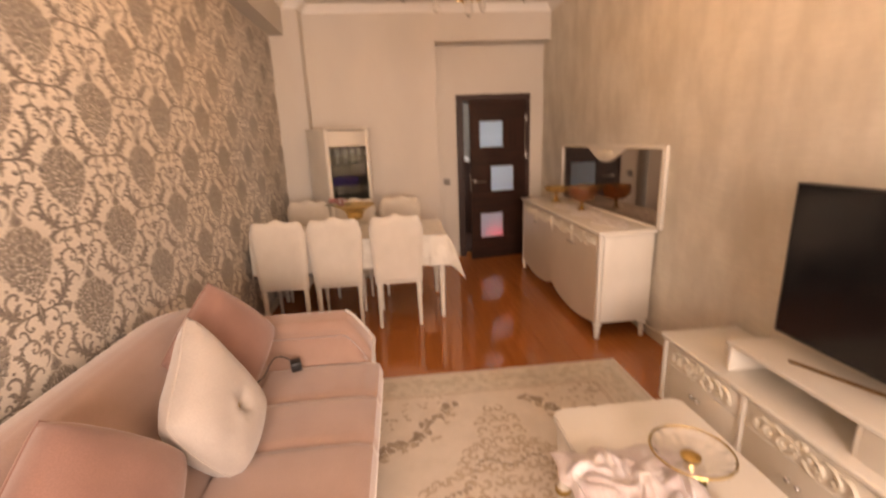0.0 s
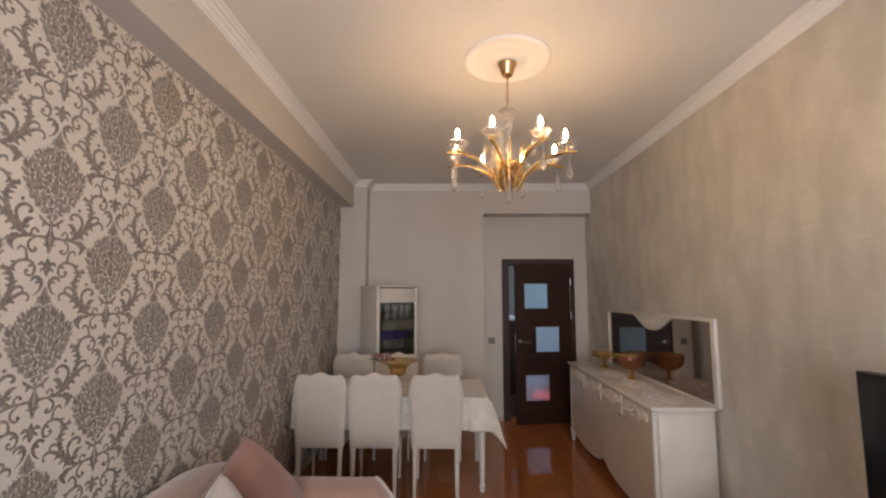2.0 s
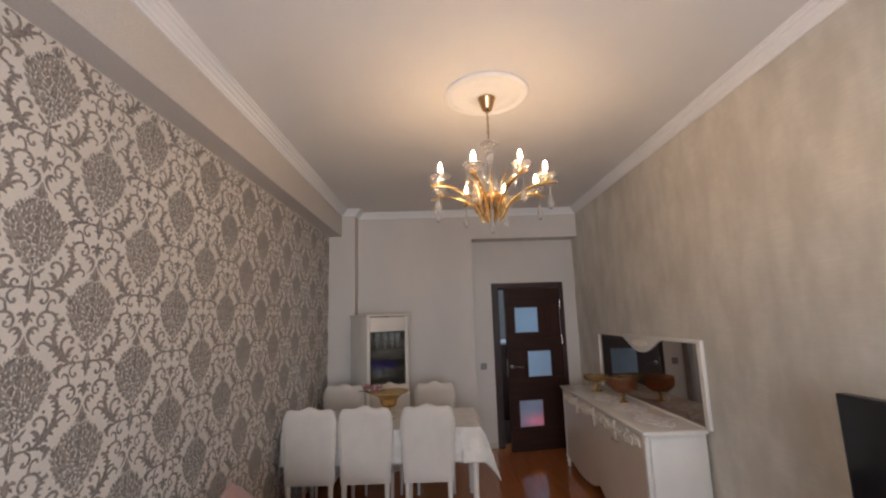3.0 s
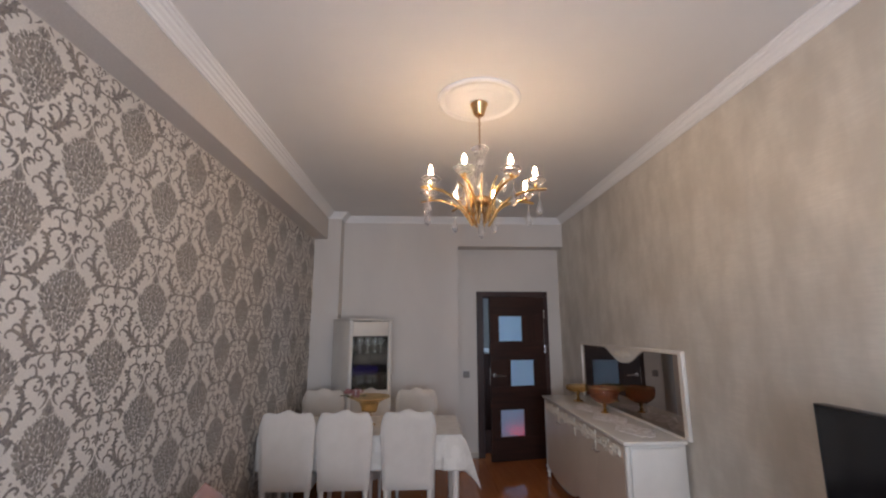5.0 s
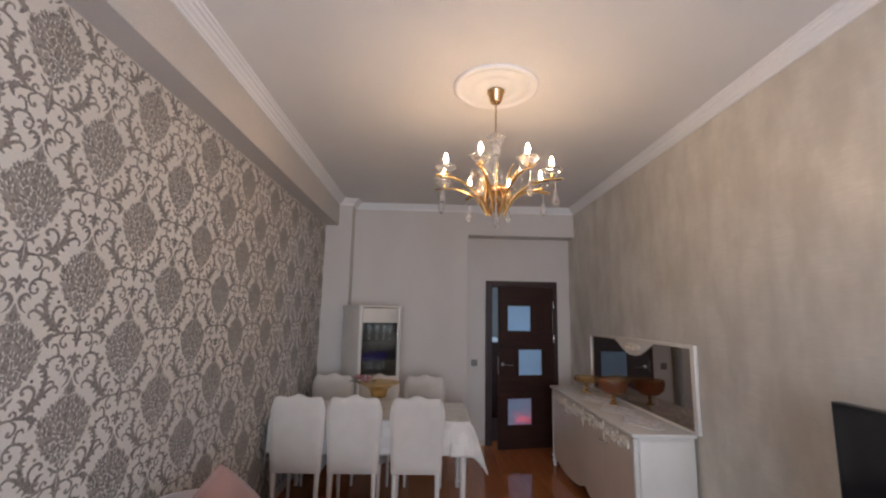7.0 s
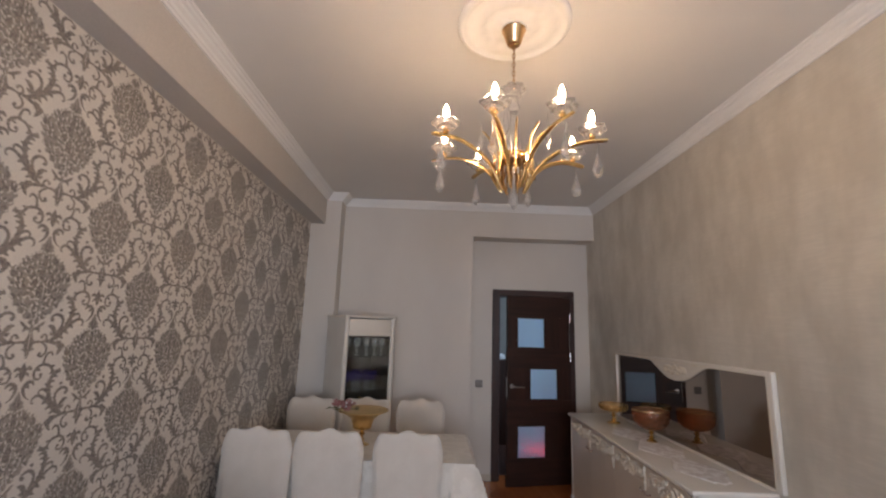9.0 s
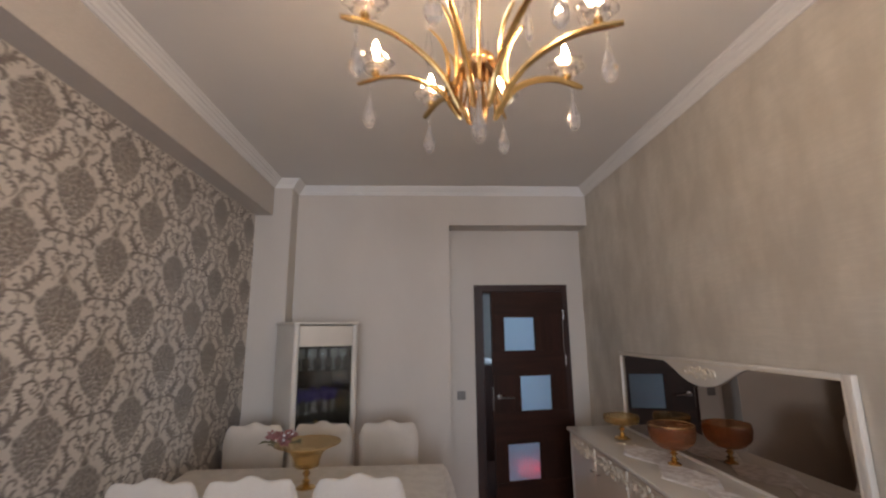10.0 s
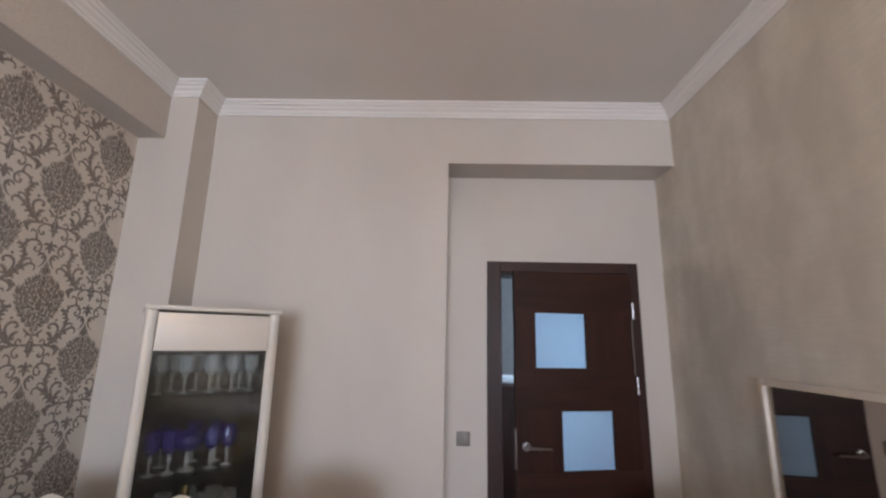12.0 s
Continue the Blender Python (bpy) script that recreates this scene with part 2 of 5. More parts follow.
def plank_material():
    m, nodes, links, p = nodes_of("reddish_laminate")
    co = nodes.new("ShaderNodeTexCoord").outputs["Object"]
    rnd = nodes.new("ShaderNodeObjectInfo").outputs["Random"]
    shift = nodes.new("ShaderNodeVectorMath")
    shift.operation = "ADD"
    mul = nodes.new("ShaderNodeMath")
    mul.operation = "MULTIPLY"
    mul.inputs[1].default_value = 37.0
    links.new(rnd, mul.inputs[0])
    comb = nodes.new("ShaderNodeCombineXYZ")
    links.new(mul.outputs[0], comb.inputs[1])
    links.new(co, shift.inputs[0])
    links.new(comb.outputs[0], shift.inputs[1])
    grain = ramp_of(nodes, links, noise_of(nodes, links, shift.outputs[0], 3, 4, (7, 0.8, 1), twist=0.6), 0.25, 0.75)
    fine = noise_of(nodes, links, shift.outputs[0], 30, 4, (14, 0.8, 1))
    t = mixed(nodes, links, grain, (0.31, 0.088, 0.025, 1), (0.43, 0.140, 0.042, 1))
    t2 = mixed(nodes, links, rnd, t, (0.375, 0.115, 0.034, 1))
    links.new(t2, p.inputs["Base Color"])
    b = nodes.new("ShaderNodeBump")
    b.inputs["Strength"].default_value, b.inputs["Distance"].default_value = 0.06, 0.0005
    links.new(fine, b.inputs["Height"])
    links.new(b.outputs[0], p.inputs["Normal"])
    p.inputs["Roughness"].default_value = 0.075
    p.inputs["Coat Weight"].default_value, p.inputs["Coat Roughness"].default_value = 0.3, 0.06
    return m


M_PLANK = plank_material()
for m in (M_DOOR, M_DOOR_CROSS):
    m.node_tree.nodes["Principled BSDF"].inputs["Specular IOR Level"].default_value = 0.3


# ---- mesh helpers ----
def mesh_object(name, bm, material, parent=None, smooth=False):
    me = bpy.data.meshes.new(name)
    bm.to_mesh(me)
    bm.free()
    me.materials.append(material)
    if smooth:
        me.polygons.foreach_set("use_smooth", [True] * len(me.polygons))
        me.set_sharp_from_angle(angle=radians(38))
    ob = new(name, me)
    ob.parent = parent
    return ob


def part(name, bm, material, parent, label="", smooth=True):
    return tagged(mesh_object(name, bm, material, parent, smooth), label)


def thing(name, label, category, at=(0, 0, 0), turn=0, group=""):
    ob = new(name)
    ob.empty_display_size = 0.05
    ob.matrix_world = pose(*at, 0, 0, turn)
    return tagged(ob, label, category, group)


def structure(name, bm, material, smooth=False, parent=None):
    return tagged(mesh_object(name, bm, material, parent, smooth), kind="structure")


def box(bm, x0, x1, y0, y1, z0, z1, bevel=0.0, segments=2):
    made = bmesh.ops.create_cube(bm, size=1.0)["verts"]
    bmesh.ops.scale(bm, vec=(x1 - x0, y1 - y0, z1 - z0), verts=made)
    bmesh.ops.translate(bm, vec=((x0 + x1) / 2, (y0 + y1) / 2, (z0 + z1) / 2), verts=made)
    if bevel:
        edges = {e for v in made for e in v.link_edges}
        bmesh.ops.bevel(bm, geom=list(edges), offset=bevel, segments=segments, affect="EDGES", profile=0.5)
    return bm


def boxed(*args, **kw):
    return box(bmesh.new(), *args, **kw)


def lathe(bm, profile, at=(0, 0, 0), segments=20, ripple=None):
    """Turns (radius, height) pairs about the upright axis at a place. ripple(angle, radius, height) scales the radius."""
    rings = []
    for r, z in profile:
        ring = []
        for k in range(segments):
            a = 2 * math.pi * k / segments
            q = r * (ripple(a, r, z) if ripple else 1)
            ring.append(bm.verts.new((at[0] + q * math.cos(a), at[1] + q * math.sin(a), at[2] + z)))
        rings.append(ring)
    for a, b in zip(rings, rings[1:]):
        for k in range(segments):
            j = (k + 1) % segments
            bm.faces.new((a[k], a[j], b[j], b[k]))
    bm.faces.new(rings[0][::-1])
    bm.faces.new(rings[-1])
    bmesh.ops.recalc_face_normals(bm, faces=bm.faces)
    return bm


def tube(bm, points, radius, segments=8, flat=1.0):
    """A round bar along points; radius one number or one for each point."""
    pts = [Vector(p) for p in points]
    radii = radius if isinstance(radius, (list, tuple)) else [radius] * len(pts)
    side = None
    rings = []
    for i, p in enumerate(pts):
        d = (pts[min(i + 1, len(pts) - 1)] - pts[max(i - 1, 0)]).normalized()
        if side is None:
            side = d.orthogonal().normalized()
        side = (side - d * side.dot(d)).normalized()
        up = d.cross(side)
        rings.append([bm.verts.new(p + radii[i] * (math.cos(t) * side + flat * math.sin(t) * up))
                      for t in (2 * math.pi * k / segments for k in range(segments))])
    for a, b in zip(rings, rings[1:]):
        for k in range(segments):
            j = (k + 1) % segments
            bm.faces.new((a[k], a[j], b[j], b[k]))
    bm.faces.new(rings[0][::-1])
    bm.faces.new(rings[-1])
    return bm


def spline(points, steps=5):
    """A smooth line through points (tuples of any length)."""
    p = [np.array(q, float) for q in points]
    p = [2 * p[0] - p[1]] + p + [2 * p[-1] - p[-2]]
    out = []
    for i in range(1, len(p) - 2):
        for k in range(steps):
            t = k / steps
            out.append(0.5 * (2 * p[i] + (p[i + 1] - p[i - 1]) * t + (2 * p[i - 1] - 5 * p[i] + 4 * p[i + 1] - p[i + 2]) * t * t
                              + (3 * p[i] - p[i - 1] - 3 * p[i + 1] + p[i + 2]) * t ** 3))
    out.append(p[-2])
    return out


def extrude_outline(bm, outline, place, thickness):
    """A slab from a flat outline of (u, v); place(u, v, w) puts it in space."""
    a = [bm.verts.new(place(u, v, 0)) for u, v in outline]
    b = [bm.verts.new(place(u, v, thickness)) for u, v in outline]
    n = len(outline)
    bm.faces.new(a[::-1])
    bm.faces.new(b)
    for k in range(n):
        j = (k + 1) % n
        bm.faces.new((a[k], a[j], b[j], b[k]))
    bmesh.ops.recalc_face_normals(bm, faces=bm.faces)
    return bm


def sheet(bm, nu, nv, place, closed=False):
    """A grid of faces; place(u, v) with u and v from 0 to 1."""
    g = [[bm.verts.new(place(i / nu, j / nv)) for j in range(nv + 1)] for i in range(nu + (0 if closed else 1))]
    for i in range(nu):
        for j in range(nv):
            k = (i + 1) % len(g)
            bm.faces.new((g[i][j], g[k][j], g[k][j + 1], g[i][j + 1]))
    return g


class Strokes:
    """Tapered, slightly ridged strokes on a plane, gathered into one mesh."""

    def __init__(self):
        self.pts, self.faces = [], []

    def stroke(self, line, lift=0.0012):
        """line: (u, v, half width) along the stroke."""
        line = [np.array(q, float) for q in line]
        base = len(self.pts)
        for i, q in enumerate(line):
            d = line[min(i + 1, len(line) - 1)][:2] - line[max(i - 1, 0)][:2]
            d = d / (np.linalg.norm(d) + 1e-9)
            n = np.array((-d[1], d[0])) * q[2]
            self.pts += [(*(q[:2] - n), 0.0), (q[0], q[1], lift), (*(q[:2] + n), 0.0)]
        for i in range(len(line) - 1):
            a = base + 3 * i
            self.faces += [(a, a + 3, a + 4, a + 1), (a + 1, a + 4, a + 5, a + 2)]

    def fan(self, centre, outline):
        """A flat patch round a centre."""
        base = len(self.pts)
        self.pts += [(*centre, 0.0)] + [(*q, 0.0) for q in outline]
        n = len(outline)
        self.faces += [(base, base + 1 + k, base + 1 + (k + 1) % n) for k in range(n)]

    def mesh(self, name, place, material, parent, inside=None):
        verts = [place(*p) for p in self.pts]
        faces = self.faces
        if inside:
            ok = [inside(p) for p in verts]
            faces = [f for f in faces if all(ok[i] for i in f)]
        me = bpy.data.meshes.new(name)
        me.from_pydata(verts, [], faces)
        me.materials.append(material)
        me.polygons.foreach_set("use_smooth", [True] * len(me.polygons))
        ob = new(name, me)
        ob.parent = parent
        return tagged(ob, kind="stuff")


# ---- room ----
XL, XR, YB, YN, YF, ZC = -1.19, 1.985, 5.13, 5.375, -2.6, 3.03
NX, NZ = 0.605, 2.655
BX, BZ = -1.035, 2.695

floor = structure("floor", boxed(XL - 0.2, XR + 0.2, YF - 0.2, YN + 0.2, -0.12, -0.008), M_SKIRT)
wall_left = structure("wall_left", boxed(XL - 0.2, XL, YF - 0.2, YB + 0.4, 0, ZC), M_PAPER)
wall_right = structure("wall_right", boxed(XR, XR + 0.2, YF - 0.2, YN + 0.2, 0, ZC), M_SHIMMER)

wall_back = structure("wall_back", boxed(XL, NX, YB, YN + 0.2, 0, ZC), M_WALL)
structure("wall_over_niche", boxed(NX, XR, YB, YN + 0.2, NZ, ZC), M_WALL)
DX0, DX1, DH = 0.940, 1.755, 2.02
bm = bmesh.new()
box(bm, NX, DX0, YN, YN + 0.2, 0, NZ)
box(bm, DX1, XR, YN, YN + 0.2, 0, NZ)
box(bm, DX0, DX1, YN, YN + 0.2, DH, NZ)
structure("wall_niche", bm, M_WALL)
structure("column", boxed(XL, -0.87, 4.92, YB, 0, ZC), M_WALL)
structure("beam", boxed(XL, BX, YF, 4.92, BZ, ZC), M_BEAM)

bm = bmesh.new()
WX0, WX1, WZ0, WZ1 = -0.65, 1.35, 0.78, 2.32
box(bm, XL, WX0, YF - 0.2, YF, 0, ZC)
box(bm, WX1, XR, YF - 0.2, YF, 0, ZC)
box(bm, WX0, WX1, YF - 0.2, YF, 0, WZ0)
box(bm, WX0, WX1, YF - 0.2, YF, WZ1, ZC)
structure("wall_front", bm, M_WALL)
bm = bmesh.new()
for a, b in ((WX0, WX0 + 0.06), (0.32, 0.38), (WX1 - 0.06, WX1)):
    box(bm, a, b, YF - 0.12, YF - 0.07, WZ0, WZ1, 0.006)
for a, b in ((WZ0, WZ0 + 0.06), (WZ1 - 0.06, WZ1)):
    box(bm, WX0 + 0.06, WX1 - 0.06, YF - 0.115, YF - 0.075, a, b, 0.006)
structure("window_1", bm, M_PLASTER)
structure("window_sill", boxed(WX0 - 0.04, WX1 + 0.04, YF - 0.07, YF + 0.16, WZ0 - 0.03, WZ0 + 0.002, 0.008), M_PLASTER)

structure("ceiling", boxed(XL - 0.2, XR + 0.2, YF - 0.2, YN + 0.2, ZC, ZC + 0.2), M_CEIL)


def cornice(name, a, b, out, miter_a, miter_b):
    """A stepped plaster moulding from a to b along the wall; out is the way into the room; miters lengthen or shorten the inner edge."""
    prof = [(0.0, -0.072), (0.012, -0.072), (0.016, -0.062), (0.024, -0.058), (0.030, -0.046), (0.046, -0.036), (0.052, -0.026),
            (0.066, -0.022), (0.072, -0.012), (0.084, -0.010), (0.086, 0.0), (0.0, 0.0)]
    a, b, out = Vector(a), Vector(b), Vector(out)
    along = (b - a).normalized()
    bm = bmesh.new()
    ends = []
    for end, m, sign in ((a, miter_a, 1), (b, miter_b, -1)):
        ends.append([bm.verts.new(end + out * w + along * (sign * m * w) + Vector((0, 0, h))) for w, h in prof])
    n = len(prof)
    for k in range(n):
        j = (k + 1) % n
        bm.faces.new((ends[0][k], ends[0][j], ends[1][j], ends[1][k]))
    bm.faces.new(ends[0][::-1])
    bm.faces.new(ends[1])
    bmesh.ops.recalc_face_normals(bm, faces=bm.faces)
    structure(name, bm, M_PLASTER)


Z = ZC - 0.001
cornice("cornice_right", (XR, YF, Z), (XR, YB, Z), (-1, 0, 0), 1, 1)
cornice("cornice_back", (-0.87, YB, Z), (XR, YB, Z), (0, -1, 0), 1, 1)
cornice("cornice_column_side", (-0.87, 4.92, Z), (-0.87, YB, Z), (1, 0, 0), -1, 1)
cornice("cornice_column_front", (BX, 4.92, Z), (-0.87, 4.92, Z), (0, -1, 0), 1, -1)
cornice("cornice_beam", (BX, YF, Z), (BX, 4.92, Z), (1, 0, 0), 1, 1)
cornice("cornice_front", (BX, YF, Z), (XR, YF, Z), (0, 1, 0), 1, 1)

for name, dims in (("baseboard_left", (XL, XL + 0.014, YF, 4.92)), ("baseboard_right", (XR - 0.014, XR, YF, YN - 0.014)),
                   ("baseboard_back", (-0.87, NX, YB - 0.014, YB)), ("baseboard_niche", (NX, DX0 - 0.078, YN - 0.014, YN)),
                   ("baseboard_corner", (DX1 + 0.062, XR, YN - 0.014, YN)),
                   ("baseboard_column", (XL + 0.014, -0.87, 4.906, 4.92)), ("baseboard_front", (XL + 0.014, XR - 0.014, YF, YF + 0.014))):
    structure(name, boxed(*dims, 0, 0.07, 0.004), M_SKIRT)

# plaster rosette over the lamp
CX, CY = 0.508, 2.13
prof = [(0.262, 0.0), (0.262, -0.010), (0.252, -0.019), (0.238, -0.020), (0.226, -0.012), (0.212, -0.010), (0.196, -0.013), (0.168, -0.017), (0.140, -0.014),
        (0.128, -0.011), (0.112, -0.013), (0.085, -0.018), (0.064, -0.016), (0.055, -0.022), (0.05, 0.0)]
bm = lathe(bmesh.new(), prof, (CX, CY, ZC - 0.001), 96, ripple=lambda a, r, h: 1 + (0.028 * math.cos(16 * a) if 0.12 < r < 0.2 else 0.05 * math.cos(8 * a) if 0.06 < r < 0.12 else 0))
structure("ceiling_rosette", bm, M_PLASTER, True)


# ---- damask wallpaper ----
def damask(ink, med, gap, cu, cv):
    """One repeat round the medallion centred at cu, cv; both halves."""
    rnd = random.Random(7)
    half = spline([(0.0, -0.152), (0.022, -0.128), (0.058, -0.100), (0.090, -0.064), (0.110, -0.020), (0.120, 0.024), (0.114, 0.046), (0.090, 0.056), (0.080, 0.080), (0.054, 0.094), (0.036, 0.108), (0.014, 0.110), (0.0, 0.102)], 6)
    edge = []
    for k, q in enumerate(half):
        r = 1 + 0.045 * math.sin(1.65 * k)
        edge.append((q[0] * r, q[1] * r))
    outline = [(cu + q[0], cv + q[1]) for q in edge] + [(cu - q[0], cv + q[1]) for q in edge[-2:0:-1]]
    fill.fan((cu, cv - 0.01), outline)
    fin = [(0.0, 0.104), (0.009, 0.112), (0.030, 0.118), (0.023, 0.126), (0.026, 0.135), (0.014, 0.142), (0.011, 0.152), (0.0, 0.174)]
    fill.fan((cu, cv + 0.130), [(cu + q[0], cv + q[1]) for q in fin] + [(cu - q[0], cv + q[1]) for q in fin[-2:0:-1]])
    for s in (1, -1):
        def at(line, fat=1.0):
            fine = spline(line, 5)
            return [(cu + s * q[0], cv + q[1], q[2] * fat * (0.86 + 0.24 * math.sin(2.3 * k))) for k, q in enumerate(fine)]

        def leaf(u0, v0, u1, v1, w, bend=0.25):
            """A pointed leaf from one place to another."""
            mu, mv = (u0 + u1) / 2 - bend * (v1 - v0), (v0 + v1) / 2 + bend * (u1 - u0)
            ink.stroke([(cu + s * u0, cv + v0, w * 0.5), (cu + s * mu, cv + mv, w), (cu + s * (0.3 * mu + 0.7 * u1), cv + 0.3 * mv + 0.7 * v1, w * 0.7), (cu + s * u1, cv + v1, 0.0006)])

        def ball(u, v, r):
            ink.stroke([(cu + s * (u - r), cv + v, 0.001), (cu + s * (u - 0.5 * r), cv + v, r * 0.85), (cu + s * (u + 0.5 * r), cv + v, r * 0.85), (cu + s * (u + r), cv + v, 0.001)])

        # stem, its leaves and the bar under the medallion
        ink.stroke(at([(0.003, -0.145, 0.004), (0.004, -0.168, 0.003), (0.007, -0.186, 0.007), (0.010, -0.204, 0.010), (0.005, -0.225, 0.006), (0.003, -0.252, 0.002)]))
        ink.stroke(at([(0.002, -0.158, 0.003), (0.020, -0.150, 0.0065), (0.040, -0.134, 0.005), (0.046, -0.128, 0.001)]))
        leaf(0.016, -0.152, 0.030, -0.166, 0.005)
        ink.stroke(at([(0.004, -0.202, 0.008), (0.028, -0.198, 0.0055), (0.056, -0.198, 0.0045), (0.066, -0.185, 0.005), (0.056, -0.173, 0.004), (0.044, -0.178, 0.004)]))
        ball(0.045, -0.182, 0.006)
        ink.stroke(at([(0.050, -0.199, 0.003), (0.080, -0.198, 0.008), (0.104, -0.206, 0.006)]))
        ink.stroke(at([(0.098, -0.204, 0.003), (0.116, -0.206, 0.013), (0.130, -0.220, 0.013), (0.124, -0.238, 0.007), (0.116, -0.248, 0.001)]))
        leaf(0.128, -0.212, 0.146, -0.222, 0.006)
        ink.stroke(at([(0.052, -0.203, 0.004), (0.070, -0.217, 0.005), (0.071, -0.236, 0.005), (0.057, -0.249, 0.005), (0.043, -0.243, 0.004), (0.050, -0.234, 0.003)]))
        ball(0.049, -0.238, 0.006)
        leaf(0.006, -0.232, 0.024, -0.222, 0.004)
        # bud
        ink.stroke(at([(0.000, -0.266, 0.001), (0.004, -0.282, 0.006), (0.006, -0.298, 0.009), (0.004, -0.314, 0.006), (0.0, -0.330, 0.001)]))
        leaf(0.006, -0.290, 0.034, -0.292, 0.007)
        leaf(0.006, -0.302, 0.024, -0.314, 0.005)
        # scroll that splits below the bar
        ink.stroke(at([(0.104, -0.250, 0.003), (0.098, -0.237, 0.005), (0.081, -0.242, 0.005), (0.074, -0.260, 0.0055), (0.072, -0.279, 0.007)]))
        ink.stroke(at([(0.072, -0.276, 0.006), (0.053, -0.285, 0.006), (0.042, -0.304, 0.006), (0.050, -0.325, 0.005), (0.070, -0.324, 0.004), (0.074, -0.310, 0.004)]))
        ball(0.069, -0.312, 0.007)
        leaf(0.050, -0.296, 0.066, -0.300, 0.005)
        ink.stroke(at([(0.074, -0.277, 0.006), (0.100, -0.284, 0.006), (0.116, -0.302, 0.006), (0.130, -0.312, 0.005), (0.144, -0.306, 0.004), (0.142, -0.294, 0.003)]))
        leaf(0.114, -0.300, 0.104, -0.314, 0.005)
        leaf(0.108, -0.292, 0.122, -0.286, 0.005)
        # free hooks over the next tip
        ink.stroke(at([(0.050, -0.346, 0.003), (0.046, -0.336, 0.006), (0.030, -0.332, 0.007), (0.016, -0.344, 0.0085), (0.015, -0.362, 0.007), (0.026, -0.381, 0.004), (0.042, -0.393, 0.001)]))
        leaf(0.020, -0.346, 0.034, -0.354, 0.0055)
        # tall acanthus
        ink.stroke(at([(0.082, -0.197, 0.008), (0.112, -0.176, 0.011), (0.136, -0.148, 0.0125), (0.150, -0.118, 0.0115), (0.156, -0.088, 0.010), (0.150, -0.060, 0.0085), (0.136, -0.040, 0.005), (0.118, -0.036, 0.004)]))
        ball(0.120, -0.041, 0.006)
        leaf(0.152, -0.066, 0.124, -0.060, 0.006, -0.3)
        leaf(0.155, -0.086, 0.132, -0.074, 0.006, -0.3)
        leaf(0.153, -0.104, 0.136, -0.094, 0.005, -0.3)
        ink.stroke(at([(0.150, -0.112, 0.007), (0.168, -0.100, 0.006), (0.184, -0.098, 0.005), (0.192, -0.106, 0.004), (0.187, -0.113, 0.003)]))
        leaf(0.156, -0.094, 0.174, -0.080, 0.005)
        ink.stroke(at([(0.128, -0.160, 0.009), (0.152, -0.140, 0.0085), (0.174, -0.124, 0.007), (0.194, -0.117, 0.006), (0.210, -0.124, 0.005), (0.212, -0.138, 0.004), (0.204, -0.142, 0.003)]))
        leaf(0.150, -0.145, 0.170, -0.150, 0.006, 0.2)
        leaf(0.128, -0.165, 0.152, -0.172, 0.006, 0.2)
        leaf(0.106, -0.184, 0.134, -0.190, 0.006, 0.2)
        leaf(0.124, -0.160, 0.112, -0.144, 0.005, 0.2)
        # inner hook with its leaves
        ink.stroke(at([(0.090, -0.192, 0.008), (0.108, -0.166, 0.008), (0.120, -0.140, 0.007), (0.118, -0.118, 0.007), (0.102, -0.104, 0.007), (0.082, -0.104, 0.006), (0.070, -0.116, 0.0055), (0.077, -0.128, 0.004)]))
        ball(0.077, -0.122, 0.007)
        ball(0.104, -0.086, 0.007)
        ink.stroke(at([(0.098, -0.178, 0.006), (0.090, -0.160, 0.010), (0.078, -0.147, 0.009), (0.062, -0.143, 0.002)]))
        leaf(0.094, -0.172, 0.074, -0.166, 0.006)
        # medallion: shells of small leaves that fan from a low heart, with the ground showing between them
        for shell, count in ((0.95, 15), (0.76, 12), (0.57, 9), (0.38, 7), (0.20, 4)):
            for k in range(count):
                t = (k + 0.5 + rnd.uniform(-0.2, 0.2)) / count
                q = half[min(int(t * (len(half) - 2)), len(half) - 2)]
                u, v = q[0] * shell, -0.03 + (q[1] + 0.03) * shell
                d = math.atan2(v + 0.045, u) + rnd.uniform(-0.75, 0.75)
                L = 0.029 * rnd.uniform(0.7, 1.2)
                cd, sd = math.cos(d), math.sin(d)
                bend = rnd.choice((-1, 1)) * 0.0085
                med.stroke([(cu + s * (u - L * cd), cv + v - L * sd, 0.0008), (cu + s * (u - 0.5 * L * cd - bend * sd), cv + v - 0.5 * L * sd + bend * cd, 0.0042),
                            (cu + s * (u - 0.12 * L * cd), cv + v - 0.12 * L * sd, 0.0058), (cu + s * (u + 0.05 * L * cd), cv + v + 0.05 * L * sd, 0.0008)])
                w = 0.0085
                gap.stroke([(cu + s * (u - 0.45 * L * cd + w * sd), cv + v - 0.45 * L * sd - w * cd, 0.0003), (cu + s * (u - 0.15 * L * cd + 1.2 * w * sd), cv + v - 0.15 * L * sd - 1.2 * w * cd, 0.0021),
                            (cu + s * (u + 0.08 * L * cd + 0.5 * w * sd), cv + v + 0.08 * L * sd - 0.5 * w * cd, 0.0028)])
        gap.stroke(at([(0.004, -0.120, 0.0006), (0.020, -0.095, 0.0018), (0.046, -0.078, 0.0020), (0.052, -0.052, 0.0020), (0.036, -0.044, 0.0018), (0.026, -0.058, 0.0014)]))
        gap.stroke(at([(0.006, -0.068, 0.0008), (0.016, -0.040, 0.0018), (0.014, -0.010, 0.0018), (0.003, 0.012, 0.0006)]))
        med.stroke(at([(0.0, 0.112, 0.002), (0.008, 0.128, 0.006), (0.003, 0.148, 0.001)]))


